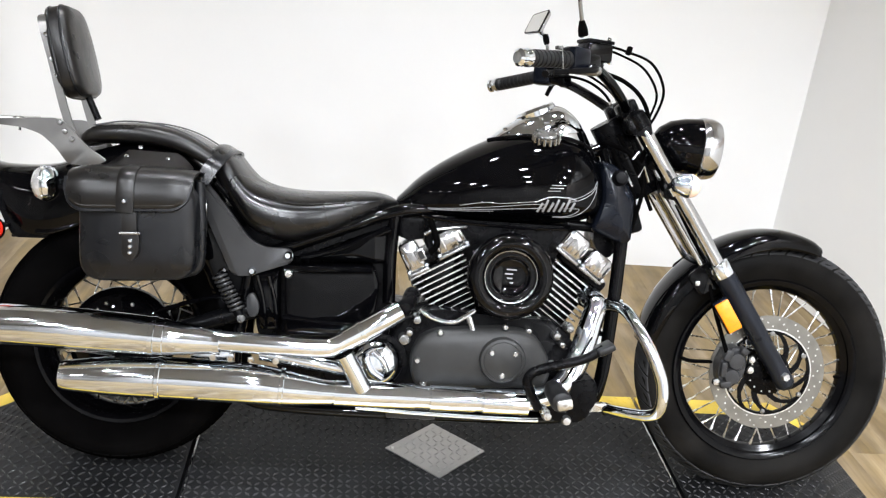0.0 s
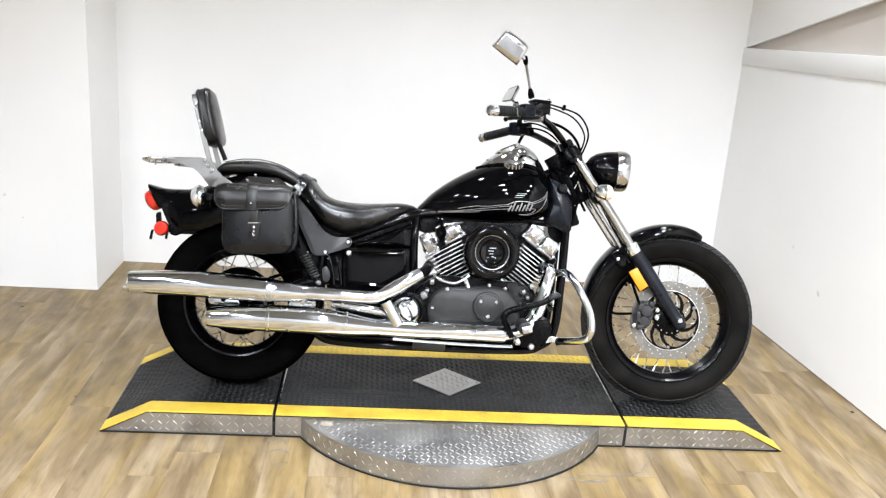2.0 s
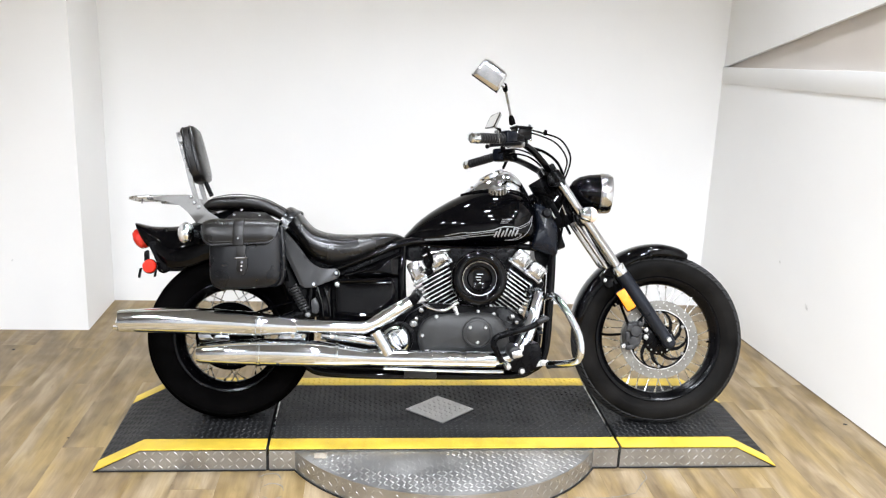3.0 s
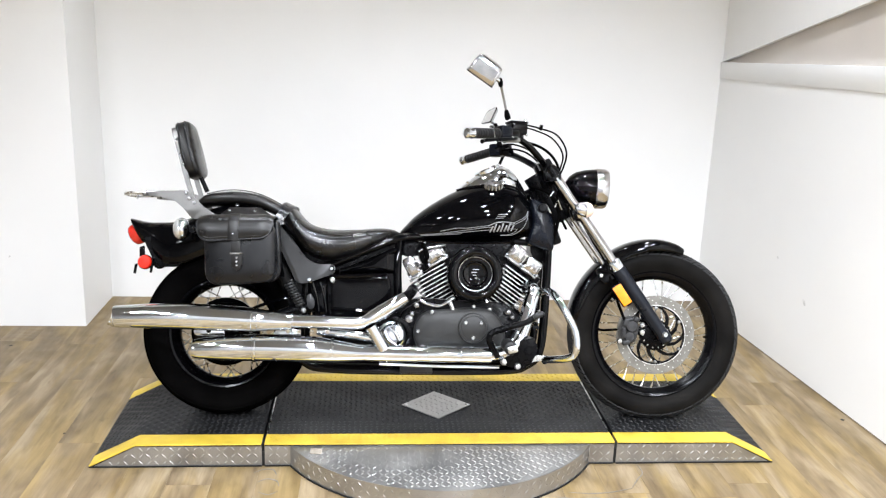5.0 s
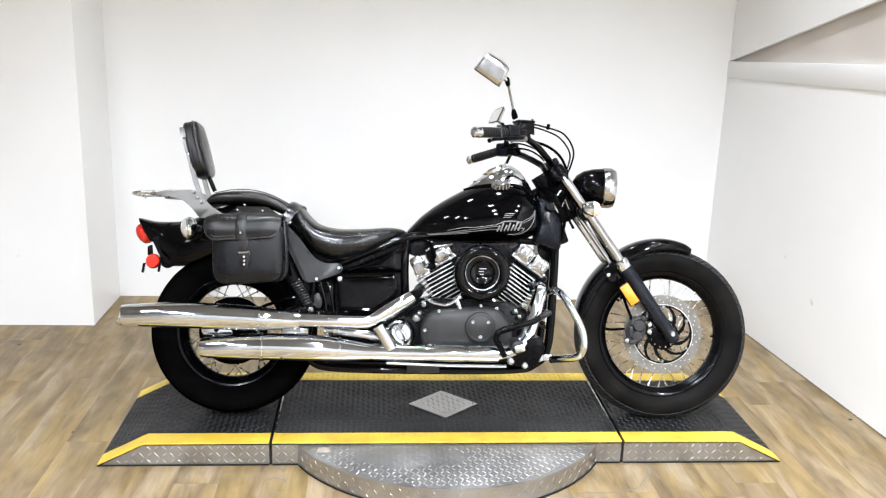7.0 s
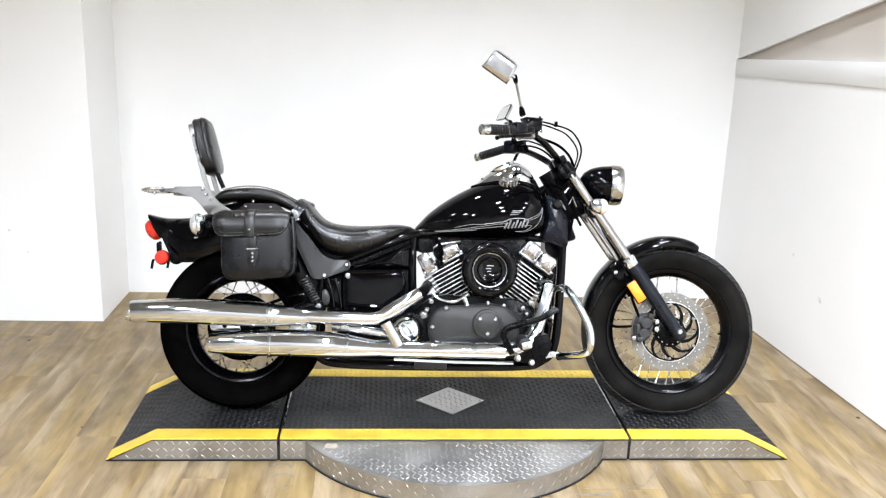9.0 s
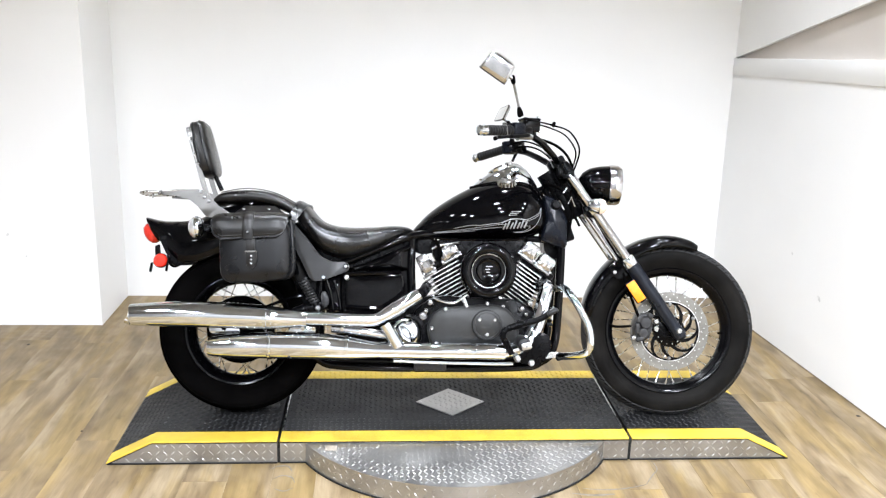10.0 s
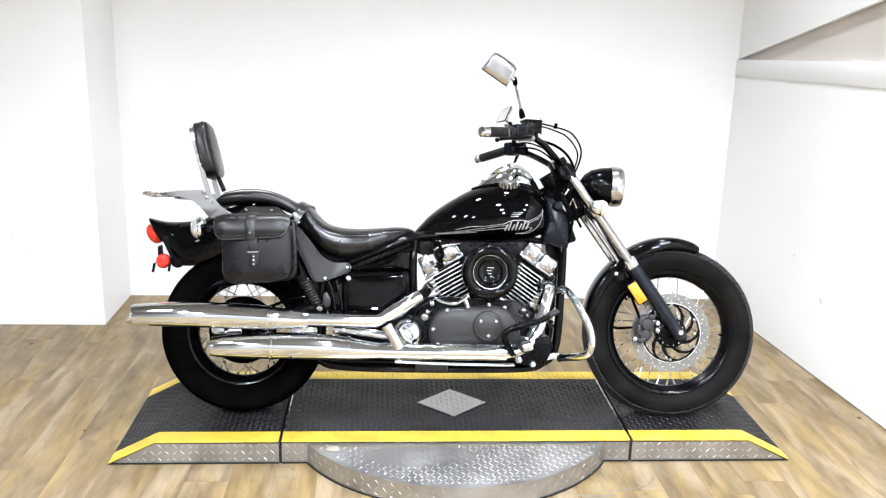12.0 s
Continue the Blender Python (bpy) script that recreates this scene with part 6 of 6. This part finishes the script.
bpart("muffler_band", L([(0.0485, -0.006), (0.0505, -0.004), (0.0505, 0.004), (0.0485, 0.006)], (0.142, -0.235, 0.2675), (1, 0, 0), 32, True), M_CHROME, low)
bpart("muffler_band", L([(0.041, -0.006), (0.0445, -0.004), (0.0435, 0.004), (0.040, 0.006)], (0.415, -0.232, 0.2622), (1, 0, -0.05), 32, True), M_CHROME, low)
bpart("lower_pipe", T([(0.52, -0.228, 0.254), (0.70, -0.222, 0.252), (0.90, -0.214, 0.250), (0.985, -0.205, 0.252)], 0.0275, 24), M_CHROME, low, "chrome exhaust pipe")
for x0, x1 in ((0.535, 0.72), (0.755, 0.86), (0.878, 0.985)):
    bpart("heat_shield", T([(x0, -0.232, 0.2545), ((x0 + x1) / 2, -0.228, 0.2535), (x1, -0.222, 0.2525)], 0.0305, 20), M_CHROME, low, "chrome heat shield")
bpart("front_header", T([(0.975, -0.206, 0.252), (1.04, -0.190, 0.264), (1.090, -0.172, 0.302), (1.118, -0.160, 0.365), (1.140, -0.148, 0.440), (1.150, -0.13, 0.485), (1.12, -0.07, 0.50)], [0.0275, 0.0275, 0.028, 0.029, 0.028, 0.027, 0.026], 24), M_CHROME, low, "chrome front header pipe")
bpart("crossover", T([(0.552, -0.252, 0.350), (0.600, -0.242, 0.268)], 0.0212, 24, smooth=False), M_CHROME, low, "slanting chrome crossover cover")
bpart("rear_header", T([(0.36, -0.20, 0.33), (0.44, -0.21, 0.322), (0.53, -0.21, 0.31), (0.57, -0.20, 0.30)], 0.018, 16), M_CHROME, low)
bpart("muffler_hanger", plate(rounded([(-0.085, 0.335), (0.02, 0.335), (0.03, 0.30), (-0.08, 0.305)], 0.008), -0.19, -0.182, 0.002), M_CHROME, low)
bpart("muffler_hanger", plate(rounded([(0.22, 0.345), (0.30, 0.33), (0.30, 0.30), (0.20, 0.305)], 0.008), -0.215, -0.20, 0.002), M_CHROME, low)
for x in (-0.03, 0.26):
    bpart("hanger_bolt", L([(0, 0.008), (0.006, 0.007), (0.009, 0)], (x, -0.192, 0.322), (0, -1, 0), 12), M_BLACKM, low)
bpart("brake_link", T([(0.585, -0.20, 0.213), (0.75, -0.202, 0.208), (0.95, -0.204, 0.206), (1.02, -0.205, 0.207)], 0.0062, 10), M_CHROME, None, "thin chrome brake linkage rod")
bpart("lower_plate", B((0.72, -0.12, 0.185), (0.12, 0.03, 0.03), None, 0.004), M_SATIN)
bpart("side_stand", T([(0.22, 0.10, 0.22), (0.16, 0.18, 0.12), (0.10, 0.235, 0.066)], [0.014, 0.012, 0.012], 12), M_BLACKM, None, "black side stand")

# foot controls
ped = bpart("brake_pedal", T([(1.010, -0.245, 0.246), (0.985, -0.252, 0.290), (0.976, -0.255, 0.315), (0.990, -0.256, 0.336), (1.035, -0.255, 0.352), (1.105, -0.252, 0.372), (1.150, -0.245, 0.397)], [0.011, 0.012, 0.012, 0.012, 0.012, 0.011, 0.012], 12), M_BLACKM, None, "dark steel brake pedal")
bpart("pedal_pad", B((1.153, -0.245, 0.400), (0.042, 0.060, 0.016), Matrix.Rotation(radians(-28), 4, "Y"), 0.005), M_GRIP, ped)
peg = bpart("foot_peg", L([(0.012, -0.10), (0.018, -0.085), (0.023, -0.07), (0.025, 0.0), (0.023, 0.010), (0.016, 0.014), (0, 0.014)], (1.046, -0.312, 0.286), (0.05, -1, -0.1), 24), M_GRIP, None, "ribbed black rubber foot peg")
bpart("peg_end", B((1.052, -0.330, 0.283), (0.036, 0.010, 0.025), Matrix.Rotation(radians(-14), 4, "Y"), 0.0049), M_ALU, peg, "polished peg end cap")
bpart("peg_mount", plate(rounded([(1.05, 0.285), (1.10, 0.305), (1.15, 0.315), (1.165, 0.27), (1.13, 0.205), (1.05, 0.205), (1.03, 0.25)], 0.012), -0.20, -0.10, 0.008), M_BLACKM, peg, "black peg bracket")
for x, z in ((1.034, 0.228), (1.088, 0.210)):
    bpart("mount_bolt", L([(0, 0.012), (0.009, 0.011), (0.012, 0.0), (0.012, -0.03)], (x, -0.235 if x < 1.05 else -0.205, z), (0, -1, 0), 14), M_ALU, peg)
lug = bpart("guard_bracket", plate(rounded([(1.080, 0.204), (1.078, 0.226), (1.140, 0.246), (1.196, 0.248), (1.200, 0.230), (1.150, 0.224), (1.104, 0.203)], 0.008), -0.174, -0.158, 0.003), M_ALU, None, "bright steel guard bracket")
bpart("bracket_hole", L([(0, 0.0006), (0.006, 0.0006), (0.006, -0.001)], (1.092, -0.174, 0.216), (0, -1, 0), 12), M_GAP, lug)

# crash bar
gb = bpart("crash_bar", T([(1.195, -0.115, 0.480), (1.208, -0.19, 0.484), (1.228, -0.25, 0.452), (1.254, -0.285, 0.402), (1.280, -0.30, 0.336), (1.282, -0.295, 0.276), (1.266, -0.265, 0.250), (1.230, -0.215, 0.238), (1.192, -0.165, 0.231)], 0.0138, 18), M_CHROME, None, "bent chrome engine crash bar")
bpart("bar_clamp", L([(0.0168, -0.014), (0.024, -0.012), (0.024, 0.012), (0.0168, 0.014)], (1.205, -0.10, 0.480), (-0.05, 0, 1), 18, True), M_CHROME, gb)
bpart("bar_foot", L([(0, 0.008), (0.012, 0.006), (0.017, 0.0), (0.0145, -0.012)], (1.192, -0.163, 0.231), (-0.8, 0.5, 0), 16), M_BLACKM, gb)
bpart("horn", L([(0, 0.016), (0.030, 0.012), (0.040, 0.0), (0.040, -0.02), (0, -0.03)], (1.195, -0.03, 0.37), (1, -0.3, 0), 24), M_CHROME, None, "chrome horn")

# steering head covers and wiring
bpart("head_cover_panel", domed(rounded([(1.140, 0.835), (1.185, 0.820), (1.230, 0.748), (1.232, 0.640), (1.212, 0.631), (1.128, 0.662), (1.15, 0.74)], 0.016, 5), -0.03, -0.112, 0.012, 0.016), M_PLASTIC, None, "black plastic steering head cover")
bpart("backbone_rail", T([(0.97, -0.055, 0.684), (1.06, -0.056, 0.672), (1.15, -0.056, 0.664)], 0.013, 12), M_BLACKM, None, "black frame rail under the tank")
bpart("steering_head", T([(1.165, 0, 0.93), (1.275, 0, 0.755)], 0.042, 20, smooth=False), M_BLACKM)
bpart("key_switch", L([(0, 0.014), (0.014, 0.012), (0.020, 0.0), (0.022, -0.04)], (1.185, -0.123, 0.795), (0, -1, 0.1), 18), M_BLACKM)
for pts, r in (([(1.165, -0.10, 0.86), (1.20, -0.095, 0.80), (1.235, -0.085, 0.74), (1.225, -0.08, 0.68)], 0.006),
               ([(1.185, -0.06, 0.90), (1.23, -0.075, 0.83), (1.262, -0.08, 0.76), (1.285, -0.07, 0.72)], 0.005),
               ([(1.15, -0.07, 0.88), (1.21, -0.09, 0.855), (1.25, -0.10, 0.80), (1.24, -0.09, 0.70), (1.21, -0.09, 0.60)], 0.0055)):
    bpart("wire", T(pts, r, 8), M_RUBBER, None, "black wiring loom")
# thin bright rods imitate white highlight lines by the steering head
for pts in ([(1.196, -0.118, 0.812), (1.216, -0.122, 0.776)], [(1.232, -0.112, 0.800), (1.243, -0.114, 0.826), (1.258, -0.112, 0.790)], [(1.214, -0.110, 0.842), (1.228, -0.110, 0.862)]):
    bpart("glint_wire", T(pts, 0.0026, 6, smooth=False), M_ALU, None, "bright wire imitating a highlight")
bpart("rectifier", B((1.225, -0.02, 0.70), (0.06, 0.13, 0.09), Matrix.Rotation(radians(-20), 4, "Y"), 0.01), M_BLACKM, None, "black finned rectifier box")


# ---- floor planks ----
floor = tagged(part("floor", B((-1.4, -1.85, -0.03), (7.4, 7.7, 0.046)), M_SUB), "pale oak plank floor with a worn satin finish", "floor", kind="structure")
PW, PL = 0.152, 1.22
bm = bmesh.new()
box(bm, (0, 0, 0), (PW - 0.0005, PL - 0.0005, 0.010))
plank = part("plank", bm, M_WOOD, floor)
rng = random.Random(5)
spots = []
for i in range(-33, 14):
    off = rng.random() * PL
    for j in range(-6, 4):
        x, y = 0.03 + i * PW, 0.9 + j * PL - off + PL * 0.5
        back = (YB if x > XC else YC) + 0.03
        y0, y1 = max(y - PL / 2, YF), min(y + PL / 2, back)
        if y1 - y0 < 0.03 or x < XL or x - PW / 2 > right_x((y0 + y1) / 2):
            continue
        spots.append(pose(x, (y0 + y1) / 2, -0.005) @ Matrix.Diagonal((1, (y1 - y0) / PL, 1, 1)))
plank.matrix_basis = spots[0]
for m in spots[1:]:
    again(plank, m)

# marks on the floor in front of the platform, and dark specks
def mark(pts, w):
    """A flat scuff along the points, w wide, tapering out at both ends."""
    line = [Vector((x, y, 0)) for x, y in smooth_line(pts, 8)]
    rings = []
    for k, p in enumerate(line):
        d = (line[min(k + 1, len(line) - 1)] - line[max(k - 1, 0)]).normalized()
        h = w / 2 * math.sin(math.pi * (k + 0.5) / len(line)) ** 0.6 * (1 + 0.5 * noise.noise(p * 30))
        n = Vector((-d.y, d.x, 0)) * max(0.0004, h)
        rings.append([p - n + Vector((0, 0, 0.0002)), p + n + Vector((0, 0, 0.0002)), p + n + Vector((0, 0, 0.0008)), p - n + Vector((0, 0, 0.0008))])
    part("scuff", skin(bmesh.new(), rings), M_FLOORMARK, floor)


for pts, w in (([(-0.669, -0.084), (-0.640, -0.062), (-0.605, -0.064), (-0.588, -0.10)], 0.006), ([(-0.650, -0.150), (-0.620, -0.128), (-0.585, -0.142), (-0.572, -0.18)], 0.006),
               ([(-0.640, -0.215), (-0.605, -0.232), (-0.575, -0.212)], 0.005), ([(0.425, -0.238), (0.50, -0.248), (0.58, -0.240), (0.656, -0.217)], 0.006),
               ([(0.656, -0.217), (0.70, -0.15), (0.729, -0.105), (0.723, -0.03)], 0.004), ([(0.38, -0.268), (0.45, -0.282), (0.53, -0.277)], 0.010)):
    mark(pts, w)
for x, y, r in ((1.716, 0.314, 0.009), (-1.946, 1.127, 0.008), (-1.416, 0.224, 0.005), (-1.10, 0.10, 0.004), (1.28, 0.62, 0.004)):
    part("speck", L([(0, 0.0014), (r * 0.7, 0.0012), (r, 0.0003)], (x, y, 0), (0, 0, 1), 9), M_GAP, floor)
